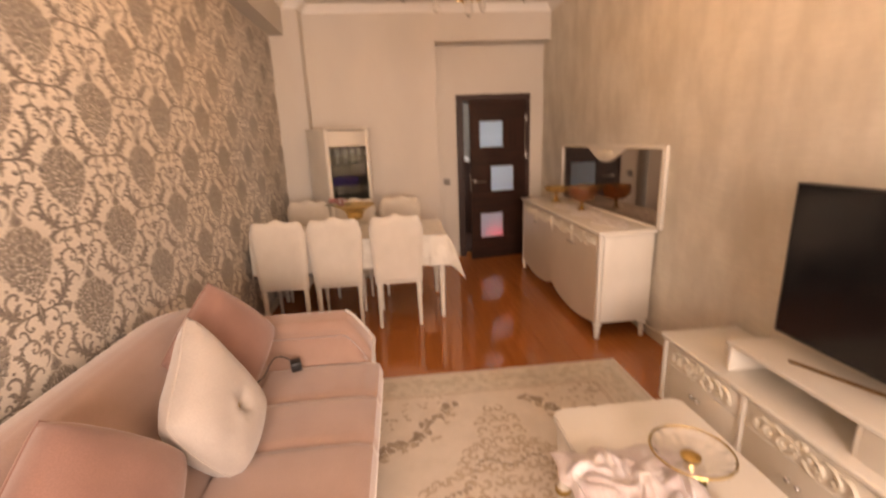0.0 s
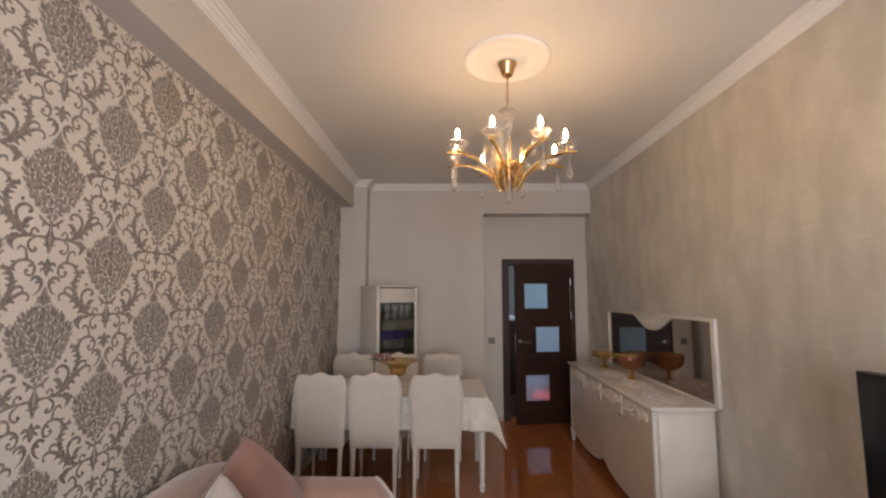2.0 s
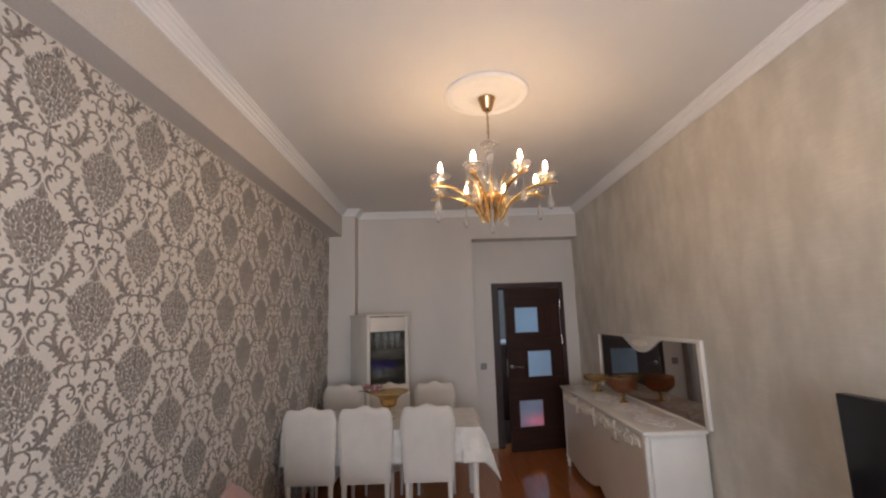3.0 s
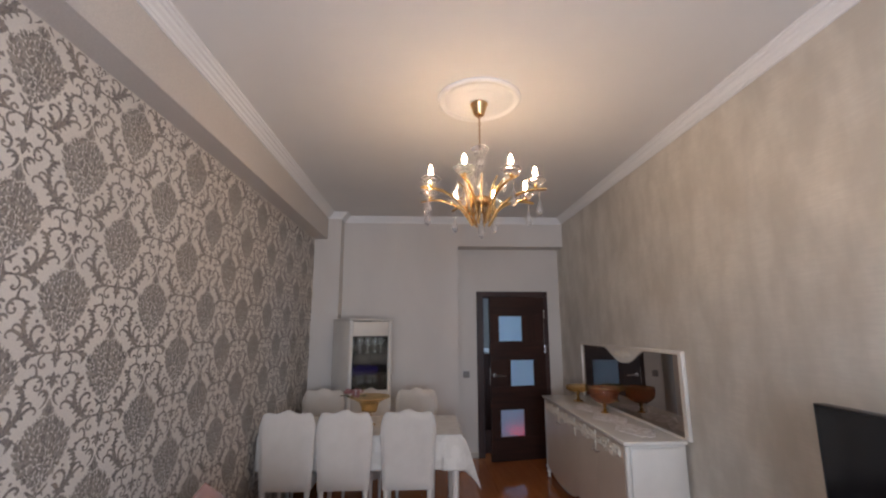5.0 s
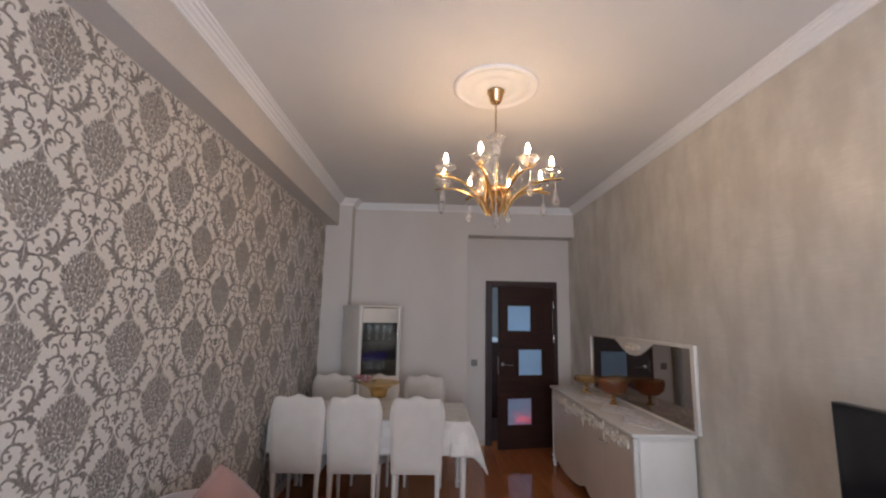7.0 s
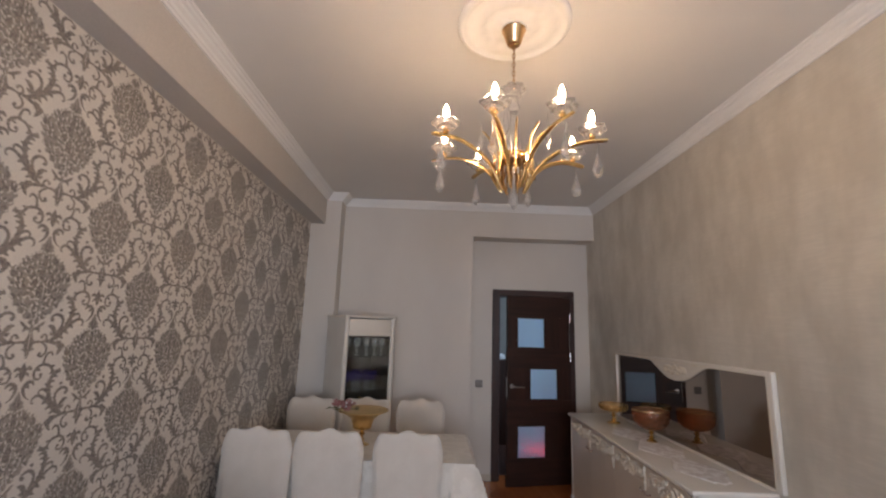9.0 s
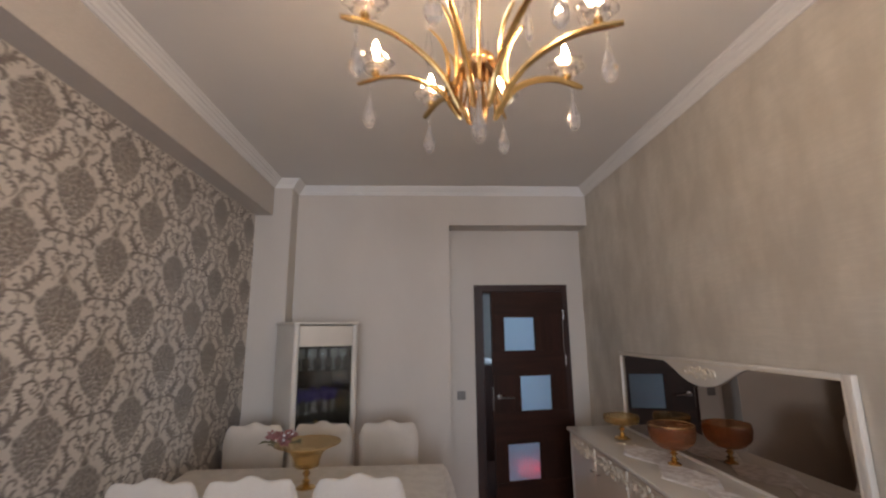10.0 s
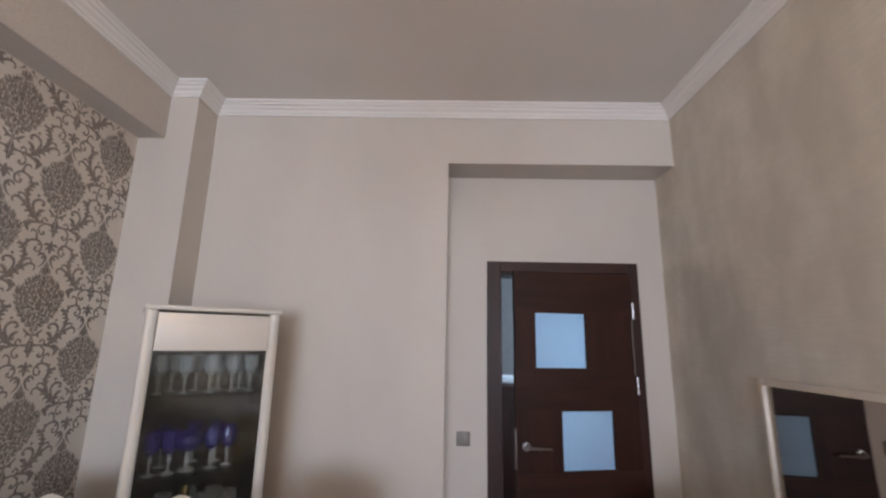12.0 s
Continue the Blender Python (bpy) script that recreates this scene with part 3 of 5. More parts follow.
ink, med, fill, gap = Strokes(), Strokes(), Strokes(), Strokes()
P = 0.532
for col in range(-14, 14):
    y = 1.335 + col * P / 2
    for row in range(-3, 4):
        z = 1.728 + row * P + (P / 2 if col % 2 else 0)
        damask(ink, med, gap, y, z)


def on_left_wall(u, v, w):
    return (XL + 0.0006 + w, u, v)


def on_paper(p):
    return 0.072 < p[2] < BZ - 0.002 and YF + 0.01 < p[1] < 4.918


ink.mesh("damask_scrolls", on_left_wall, M_INK, wall_left, on_paper)
fill.mesh("damask_medallions", lambda u, v, w: (XL + 0.0012, u, v), M_INK_MED, wall_left, on_paper)
med.mesh("damask_leaves", lambda u, v, w: (XL + 0.0016 + w, u, v), M_INK_LEAF, wall_left, on_paper)
gap.mesh("damask_ground_lines", lambda u, v, w: (XL + 0.0018 + w, u, v), M_PAPER, wall_left, on_paper)

# ---- door ----
frame_ob = structure("door_frame", boxed(0.862, DX0 + 0.004, YN - 0.018, YN, 0, 2.085, 0.004), M_DOOR)
bm = bmesh.new()
box(bm, DX1 - 0.004, 1.817, YN - 0.018, YN, 0, 2.085, 0.004)
structure("door_frame_side", bm, M_DOOR)
structure("door_frame_head", boxed(DX0 + 0.004, DX1 - 0.004, YN - 0.018, YN, DH - 0.004, 2.085, 0.004), M_DOOR_CROSS)
bm = bmesh.new()
box(bm, DX0, DX0 + 0.014, YN, YN + 0.2, 0, DH)
box(bm, DX1 - 0.014, DX1, YN, YN + 0.2, 0, DH)
box(bm, DX0 + 0.014, DX1 - 0.014, YN, YN + 0.2, DH - 0.014, DH)
structure("door_jamb", bm, M_DOOR)

door = thing("door_1", "dark wood door, slightly open, with three frosted square panes", "door", (1.742, YN - 0.022, 0), 10.5)
W, H, T = 0.755, 2.0, 0.038
panes = [(-0.755 + 0.116, 1.430), (-0.755 + 0.263, 0.877), (-0.755 + 0.116, 0.277)]
S = 0.332
bm = bmesh.new()
rows, low = [], 0.005
for pane in panes[::-1]:
    rows += [(low, pane[1], None), (pane[1], pane[1] + S, pane)]
    low = pane[1] + S
rows.append((low, H, None))
for z0, z1, pane in rows:
    if pane:
        box(bm, -W + 0.002, pane[0], -T + 0.002, 0.0, z0, z1)
        box(bm, pane[0] + S, -0.002, -T + 0.002, 0.0, z0, z1)
part("leaf_stiles", bm, M_DOOR, door, smooth=False)
bm = bmesh.new()
for z0, z1, pane in rows:
    if not pane:
        box(bm, -W, 0, -T, 0.0, z0, z1)
part("leaf_rails", bm, M_DOOR_CROSS, door, smooth=False)
for px, pz in panes:
    pane_ob = part("pane", boxed(px, px + S, -T * 0.6, -T * 0.6 + 0.006, pz, pz + S), M_FROST, door, "frosted glass pane", False)
    bm = bmesh.new()
    for a in ((px, px + 0.008, pz, pz + S), (px + S - 0.008, px + S, pz, pz + S), (px + 0.008, px + S - 0.008, pz, pz + 0.008), (px + 0.008, px + S - 0.008, pz + S - 0.008, pz + S)):
        box(bm, a[0], a[1], -T - 0.001, -T * 0.6 - 0.001, a[2], a[3])
    part("bead", bm, M_DOOR, door, smooth=False)
handle = bmesh.new()
lathe(handle, [(0.024, 0), (0.024, 0.008), (0.010, 0.010), (0.010, 0.045)], segments=16)
bmesh.ops.rotate(handle, verts=handle.verts, matrix=Matrix.Rotation(radians(90), 3, "X"))
bmesh.ops.translate(handle, verts=handle.verts, vec=(-W + 0.055, -T, 1.02))
tube(handle, [(-W + 0.055, -T - 0.045, 1.02), (-W + 0.10, -T - 0.050, 1.018), (-W + 0.185, -T - 0.046, 1.014)], [0.010, 0.009, 0.007], 8, 0.7)
part("handle", handle, M_STEEL, door, "dull steel lever handle")
part("lock_plate", boxed(-W - 0.003, -W + 0.002, -T + 0.006, -0.006, 0.90, 1.11, 0.001), M_STEEL, door, "narrow chrome lock plate on the edge")
bm = tube(bmesh.new(), [(-W + 0.055, 0.0, 1.02), (-W + 0.055, 0.045, 1.02), (-W + 0.17, 0.05, 1.015)], [0.010, 0.010, 0.008], 8)
part("outer_handle", bm, M_CHROME, door)
for z in (0.22, 1.34, 1.78):
    part("hinge", tube(bmesh.new(), [(-0.004, -T - 0.008, z - 0.05), (-0.004, -T - 0.008, z + 0.05)], 0.007, 10), M_CHROME, door, "chrome barrel hinge")
# thin chrome strip for the pale line between the two upper hinges
part("edge_strip", boxed(-0.0155, -0.0125, -T - 0.0055, -T - 0.0015, 1.40, 1.73), M_CHROME, door)

switch = thing("light_switch", "small grey double light switch beside the dark door", "light switch", (0.719, YN, 1.014))
part("plate", boxed(-0.041, 0.041, -0.008, 0, -0.041, 0.041, 0.003), M_GREY, switch)
for sx in (-1, 1):
    part("rocker", boxed(min(sx * 0.002, sx * 0.031), max(sx * 0.002, sx * 0.031), -0.0125, -0.008, -0.030, 0.030, 0.002), M_GREY, switch)

# ---- the hall beyond the door ----
HY = 7.75
bm = bmesh.new()
box(bm, 0.0, 3.4, YN + 0.2, HY, -0.12, -0.001)
structure("hall_floor", bm, M_DOOR)
bm = bmesh.new()
box(bm, -0.2, 0.0, YN + 0.2, HY + 0.2, 0, ZC)
for a in ((YN + 0.2, 6.02, 0, ZC), (7.38, HY + 0.2, 0, ZC), (6.02, 7.38, 0, 0.95), (6.02, 7.38, 2.25, ZC)):
    box(bm, 3.4, 3.6, a[0], a[1], a[2], a[3])
box(bm, XR + 0.2, 3.4, YN, YN + 0.2, 0, ZC)
box(bm, 0.0, 3.4, HY, HY + 0.2, 0, ZC)
structure("hall_wall", bm, M_HALL)
# grey block added in the hall to darken the view through the door gap
structure("added_gap_backdrop", boxed(0.90, 1.45, 7.36, HY, 0, ZC), M_GREY)
structure("hall_ceiling", boxed(-0.2, 3.6, YN + 0.2, HY + 0.2, ZC, ZC + 0.2), M_CEIL)
bm = bmesh.new()
for a in ((6.02, 6.08), (6.67, 6.73), (7.32, 7.38)):
    box(bm, 3.48, 3.53, a[0], a[1], 0.95, 2.25, 0.005)
structure("hall_window", bm, M_PLASTER)
chest = thing("hall_chest", "dark wooden chest in the hall behind the door", "chest", (1.0, 7.10, 0))
part("body", boxed(-0.45, 0.45, -0.25, 0.25, 0, 1.18, 0.01), M_DOOR, chest)
item = thing("folded_cloth", "small white folded cloth on the dark hall chest", "cloth", (1.12, 7.05, 1.18))
part("cloth", boxed(-0.16, 0.16, -0.1, 0.1, 0.0, 0.08, 0.03, 3), M_WHITE, item)
# made-up body whose glowing bar gives the red blur in the lowest pane
heater = thing("space_heater", "made-up glowing body behind the door for the red blur", "heater", (1.42, 5.80, 0))
part("body", boxed(-0.30, 0.30, 0.0, 0.10, 0.02, 0.27, 0.02, 3), M_BLACK, heater)
for z in (0.225,):
    part("glowing_bar", tube(bmesh.new(), [(-0.10, -0.014, z), (0.26, -0.014, z)], 0.020, 10), M_GLOW, heater, "red bar made to glow behind the lowest pane")
for sx in (-1, 1):
    part("foot", boxed(min(sx * 0.2, sx * 0.24), max(sx * 0.2, sx * 0.24), -0.05, 0.13, 0.0, 0.019, 0.004), M_BLACK, heater)



# ---- chandelier ----
def crystal_drop(bm, at, length, r):
    lathe(bm, [(0.0015, 0), (r * 0.24, -length * 0.16), (r * 0.62, -length * 0.40), (r * 1.05, -length * 0.66), (r * 0.95, -length * 0.82), (r * 0.5, -length * 0.95), (0.002, -length)], at, 8)
    return bm


def chandelier():
    c = thing("chandelier", "gold eight-arm chandelier with lit candle bulbs and crystal drops", "chandelier", (CX, CY, ZC))
    part("canopy", lathe(bmesh.new(), [(0.053, -0.026), (0.056, -0.032), (0.050, -0.042), (0.034, -0.095), (0.028, -0.104), (0.006, -0.108)], segments=28), M_COPPER, c, "conical brass ceiling canopy")
    bm = bmesh.new()
    z = -0.104
    k = 0
    while z > -0.315:
        pts = [(0.006 * math.cos(a), 0, z - 0.013 + 0.015 * math.sin(a)) for a in np.linspace(0, 2 * math.pi, 11)]
        if k % 2:
            pts = [(0, p[0], p[2]) for p in pts]
        tube(bm, pts, 0.0022, 5)
        z -= 0.022
        k += 1
    part("chain", bm, M_BRONZE, c, "brass link chain")

    def petals(t, r, h):
        return 1 + (0.13 * math.cos(6 * t) if r > 0.034 else 0.05 * math.cos(12 * t) if r > 0.015 else 0)

    part("crown_dish", lathe(bmesh.new(), [(0.010, -0.318), (0.022, -0.324), (0.050, -0.320), (0.053, -0.327), (0.044, -0.340), (0.030, -0.352), (0.036, -0.362), (0.026, -0.372), (0.008, -0.378)], segments=24,
                             ripple=petals), M_CRYSTAL, c, "crystal flower dish", smooth=False)
    part("column", lathe(bmesh.new(), [(0.008, -0.378), (0.024, -0.392), (0.030, -0.418), (0.016, -0.450), (0.019, -0.52), (0.023, -0.58), (0.016, -0.62), (0.012, -0.636)], segments=12), M_CRYSTAL, c, "crystal baluster", smooth=False)
    part("hub", lathe(bmesh.new(), [(0.012, -0.636), (0.052, -0.640), (0.056, -0.648), (0.056, -0.674), (0.050, -0.682), (0.020, -0.686), (0.010, -0.698)], segments=28), M_COPPER, c)
    part("centre_drop", crystal_drop(lathe(bmesh.new(), [(0.008, -0.698), (0.014, -0.712), (0.010, -0.73), (0.002, -0.742)], segments=8), (0, 0, -0.745), 0.150, 0.021), M_CRYSTAL, c, "long faceted crystal drop", smooth=False)
    for i in range(8):
        a = radians(22.5 + 45 * i)
        ca, sa = math.cos(a), math.sin(a)

        def rz(r, z):
            return (r * ca, r * sa, z)

        line = spline([(0.050, -0.815), (0.074, -0.776), (0.104, -0.724), (0.158, -0.676), (0.228, -0.641), (0.30, -0.625), (0.392, -0.628)], 4)
        arm = part("arm", tube(bmesh.new(), [rz(*q) for q in line], [0.004] + [0.0108] * (len(line) - 2) + [0.008], 8, 0.7), M_GOLD, c, "curved polished gold arm")
        b = a + radians(18)
        cb, sb = math.cos(b), math.sin(b)
        inner = spline([(0.094, -0.760), (0.084, -0.700), (0.084, -0.640), (0.098, -0.585), (0.126, -0.545), (0.138, -0.534)], 4)
        m = len(inner)
        part("plume", tube(bmesh.new(), [(r * cb, r * sb, z) for r, z in inner], [0.0085 * (0.5 + 0.6 * math.sin(math.pi * (0.15 + 0.80 * k / (m - 1)))) for k in range(m)], 8, 0.45), M_GOLD, arm, "short curved gold plume")
        part("strut", tube(bmesh.new(), [rz(0.047, -0.672), rz(0.086, -0.742)], 0.0045, 6), M_BRONZE, arm)
        part("spike", tube(bmesh.new(), [rz(0.050, -0.684), rz(0.054, -0.800)], [0.0045, 0.003], 6), M_BRONZE, arm)
        R = 0.330
        here = rz(R, 0)[:2] + (0,)
        part("cup", lathe(bmesh.new(), [(0.006, -0.616), (0.013, -0.610), (0.013, -0.600), (0.008, -0.594)], here, 10), M_GOLD, arm)
        part("dish", lathe(bmesh.new(), [(0.010, -0.604), (0.030, -0.601), (0.038, -0.590), (0.028, -0.588), (0.052, -0.578), (0.056, -0.566), (0.048, -0.567), (0.030, -0.574), (0.009, -0.576)], here, 24,
                           ripple=petals), M_CRYSTAL, arm, "scalloped crystal dish", smooth=False)
        part("candle", lathe(bmesh.new(), [(0.010, -0.576), (0.0105, -0.560), (0.009, -0.546), (0.004, -0.544)], here, 12), M_CRYSTAL, arm, smooth=False)
        part("bulb", lathe(bmesh.new(), [(0.004, -0.544), (0.0085, -0.541), (0.0112, -0.532), (0.0116, -0.522), (0.0100, -0.508), (0.0060, -0.496), (0.0008, -0.486)], here, 12), M_FLAME, arm, "lit candle-flame bulb")
        drop = bmesh.new()
        lathe(drop, [(0.001, -0.640), (0.006, -0.648), (0.004, -0.658), (0.006, -0.666), (0.001, -0.675)], rz(0.350, 0)[:2] + (0,), 6)
        crystal_drop(drop, rz(0.348, -0.674), 0.112, 0.020)
        part("drop", drop, M_CRYSTAL, arm, "teardrop crystal", smooth=False)
        if i % 2:
            inner = bmesh.new()
            crystal_drop(inner, rz(0.15, -0.47), 0.15, 0.013)
            tube(inner, [rz(0.15, -0.638), rz(0.15, -0.612)], 0.002, 5)
            part("spear", inner, M_CRYSTAL, arm, smooth=False)
    return c


chandelier()


# ---- dining table ----
def turned_leg(bm, at, height, r=0.028):
    lathe(bm, [(r * 0.42, 0), (r * 0.62, 0.008), (r * 0.62, 0.02), (r * 0.45, 0.03), (r * 0.75, 0.05), (r * 0.75, 0.062), (r * 0.5, 0.075),
               (r * 0.62, 0.11), (r * 0.95, height * 0.75), (r, height * 0.82), (r * 0.7, height * 0.845), (r * 1.05, height * 0.86), (r * 1.05, height)], at, 14)
    return bm


TX0, TX1, TY0, TY1, TZ = -1.13, 0.465, 3.32, 4.07, 0.760
table = thing("dining_table", "cream dining table with turned legs under a white tablecloth", "dining table", ((TX0 + TX1) / 2, (TY0 + TY1) / 2, 0))
hx, hy = (TX1 - TX0) / 2, (TY1 - TY0) / 2
part("tabletop", boxed(-hx, hx, -hy, hy, TZ - 0.028, TZ, 0.006), M_CREAM, table)
bm = bmesh.new()
for sy in (-1, 1):
    box(bm, -hx + 0.06, hx - 0.06, sy * (hy - 0.06) - 0.011, sy * (hy - 0.06) + 0.011, TZ - 0.12, TZ - 0.029)
for sx in (-1, 1):
    box(bm, sx * (hx - 0.06) - 0.011, sx * (hx - 0.06) + 0.011, -hy + 0.072, hy - 0.072, TZ - 0.12, TZ - 0.029)
part("apron", bm, M_CREAM, table)
for sx in (-1, 1):
    for sy in (-1, 1):
        part("leg", turned_leg(bmesh.new(), (sx * (hx - 0.035), sy * (hy - 0.045), 0), TZ - 0.029, 0.034), M_CREAM, table)

cloth = thing("tablecloth", "white damask tablecloth hanging in soft folds over the dining table", "tablecloth", ((TX0 + TX1) / 2, (TY0 + TY1) / 2, TZ))
bm = bmesh.new()
NU, NV, OV = 96, 72, 0.27


def drape(u, v):
    a, b = (u - 0.5) * 2 * (hx + OV), (v - 0.5) * 2 * (hy + OV)
    left = 0.03
    ex, ey = max(abs(a) - hx, 0), max(abs(b) - hy, 0)
    sx, sy = (1 if a > 0 else -1), (1 if b > 0 else -1)
    if a < 0:
        ex = min(ex, OV)
    x, y = max(-hx, min(hx, a)), max(-hy, min(hy, b))
    drop = max(ex, ey) + 0.42 * min(ex, ey)
    z = 0.003 - drop
    if ex > 0 or ey > 0:
        z = 0.003 - max(drop - 0.006, 0)
        fold = 0.012 * math.sin(9 * b + 1.3) * min(ex / 0.2, 1) + 0.012 * math.sin(11 * a) * min(ey / 0.2, 1)
        flare = 0.010 + 0.05 * drop
        if ex > 0:
            x += sx * ((flare if sx > 0 else 0.016) + fold * (0.8 if sx > 0 else 0.15))
        if ey > 0:
            y += sy * ((flare + fold * 0.8) if sy > 0 or a > hx - 0.15 else 0.004 + 0.3 * fold)
        both = (min(ex, ey) / OV) ** 0.6
        x += sx * (0.125 if sx > 0 else 0.0) * both
        y += sy * (0.085 if sx > 0 else 0.02) * both
    z += 0.0006 * math.sin(40 * a) * math.sin(33 * b)
    return (x, y, z)


sheet(bm, NU, NV, drape)
cl = part("cloth", bm, M_CLOTH, cloth)
solid = cl.modifiers.new("thickness", "SOLIDIFY")
solid.thickness, solid.offset = 0.0022, 1.0


# ---- dining chairs ----
def dining_chair():
    c = thing("dining_chair", "white fabric dining chair with scalloped back on the sofa side", "chair", group="chairs round the dining table")
    # backrest: a padded slab, its outline wider at the top, with a humped crest; local y = 0 is its outer face
    def crest(t):
        s = abs(t)
        hump = 0.030 * math.exp(-(s / 0.26) ** 2)
        shoulder = -0.060 * max(0, (s - 0.84) / 0.16) ** 2
        return 0.945 + hump + 0.010 * math.exp(-((s - 0.72) / 0.2) ** 2) + shoulder

    def back(side):
        def place(u, v):
            t = 2 * u - 1
            z = 0.388 + (crest(t) - 0.388) * v
            half = 0.189 + 0.027 * v
            if v > 0.93:
                half -= 0.010 * ((v - 0.93) / 0.07) ** 2
            e = max(abs(t), 0)
            puff = (1 - e ** 8) * (1 - abs(2 * v - 1) ** 14)
            y = 0.028 + side * (0.010 + 0.018 * puff ** 0.6)
            return (half * t, y - 0.035 * (z - 0.42), z)
        return place

    bm = bmesh.new()
    a = sheet(bm, 28, 18, back(-1))
    b = sheet(bm, 28, 18, back(1))
    rim_a = [g[0] for g in a] + [g for g in a[-1][1:]] + [g[-1] for g in a[-2::-1]] + [g for g in a[0][-2:0:-1]]
    rim_b = [g[0] for g in b] + [g for g in b[-1][1:]] + [g[-1] for g in b[-2::-1]] + [g for g in b[0][-2:0:-1]]
    n = len(rim_a)
    for k in range(n):
        j = (k + 1) % n
        bm.faces.new((rim_a[k], rim_a[j], rim_b[j], rim_b[k]))
    bmesh.ops.recalc_face_normals(bm, faces=bm.faces)
    backrest = part("backrest", bm, M_FABRIC, c)
    edge = [back(0)(i / 28, 1.0) for i in range(29)]
    left = [back(0)(0.0, v / 12) for v in range(13)]
    right = [back(0)(1.0, v / 12) for v in range(12, -1, -1)]
    part("piping", tube(bmesh.new(), left + edge[1:-1] + right, 0.0075, 6), M_FABRIC, backrest)
    bm = boxed(-0.189, 0.189, 0.050, 0.465, 0.405, 0.475, 0.024, 4)
    for v in bm.verts:
        if v.co.z > 0.45:
            v.co.z += 0.014 * (1 - (v.co.x / 0.2) ** 2) * (1 - ((v.co.y - 0.26) / 0.2) ** 2)
    part("seat", bm, M_FABRIC, c)
    bm = bmesh.new()
    box(bm, -0.181, 0.181, 0.06, 0.455, 0.375, 0.404, 0.005)
    part("seat_frame", bm, M_CREAM, c)
    for sx in (-1, 1):
        part("leg", tube(bmesh.new(), [(sx * 0.170, 0.012, 0), (sx * 0.168, 0.030, 0.2), (sx * 0.168, 0.040, 0.404)], [0.014, 0.018, 0.021], 8), M_CREAM, c)
        part("leg", lathe(bmesh.new(), [(0.010, 0), (0.013, 0.01), (0.012, 0.03), (0.018, 0.32), (0.020, 0.374)], (sx * 0.170, 0.425, 0), 12), M_CREAM, c)
    return c


first = dining_chair()
spots = [(0.052, 3.20, 0.0), (-0.443, 3.20, 1.0), (-0.885, 3.20, -1.0), (0.095, 4.44, 180.0), (-0.395, 4.46, 178.0), (-0.885, 4.44, 181.0)]
for x, y, turn in spots[1:]:
    other = copy_thing(first, pose(x, y, 0, 0, 0, turn))
    if y > 4:
        tagged(other, "white fabric dining chair with scalloped back on the cabinet side")
first.matrix_world = pose(spots[0][0], spots[0][1], 0, 0, 0, spots[0][2])


# ---- glass bowls ----
def footed_bowl(name, label, at, foot_r, stem_h, bowl_r, bowl_h, glass, flare=0.0, knobs=2):
    c = thing(name, label, "bowl", at)
    prof = [(0.004, 0), (foot_r, 0.0), (foot_r, 0.006), (foot_r * 0.7, 0.014), (0.012, 0.022)]
    n = 3 * knobs
    for k in range(1, n):
        z = 0.022 + (stem_h - 0.022) * k / n
        prof.append((0.012 + (0.012 if k % 3 == 1 else 0.0), z))
    prof += [(0.014, stem_h - 0.003), (0.024, stem_h)]
    part("foot", lathe(bmesh.new(), prof, segments=28, ripple=lambda a, r, h: 1 + (0.05 * math.cos(10 * a) if r > 0.03 else 0)), M_GOLD, c, "gilded foot and stem")
    outer = [(0.012, 0.0), (bowl_r * 0.52, 0.010), (bowl_r * 0.90, bowl_h * 0.34), (bowl_r * 1.02, bowl_h * 0.68), (bowl_r, bowl_h)]
    if flare:
        outer = [(0.012, 0.0), (bowl_r * 0.34, 0.008), (bowl_r * 0.40, bowl_h * 0.35), (bowl_r * 0.50, bowl_h * 0.62), (bowl_r * 0.80, bowl_h * 0.88), (bowl_r, bowl_h)]
    outer = [tuple(q) for q in spline(outer, 4)]
    inner = [(max(r - 0.004, 0.002), z + 0.003) for r, z in outer[::-1]]
    inner[0] = (outer[-1][0] - 0.004, outer[-1][1])
    part("bowl", lathe(bmesh.new(), outer + inner, (0, 0, stem_h), 48, ripple=lambda a, r, h: 1 + 0.022 * math.cos(12 * a + 210 * h) * math.cos(12 * a - 210 * h)), glass, c, "tinted cut glass bowl", False)
    part("rim", tube(bmesh.new(), [(bowl_r * math.cos(a), bowl_r * math.sin(a), stem_h + bowl_h) for a in np.linspace(0, 2 * math.pi, 49)], 0.003, 6), M_GOLD, c, "thin gold rim")
    return c


# ---- sideboard with mirror ----
SX0, SX1, SY0, SY1, SZ = 1.537, 1.968, 2.685, 4.69, 0.852


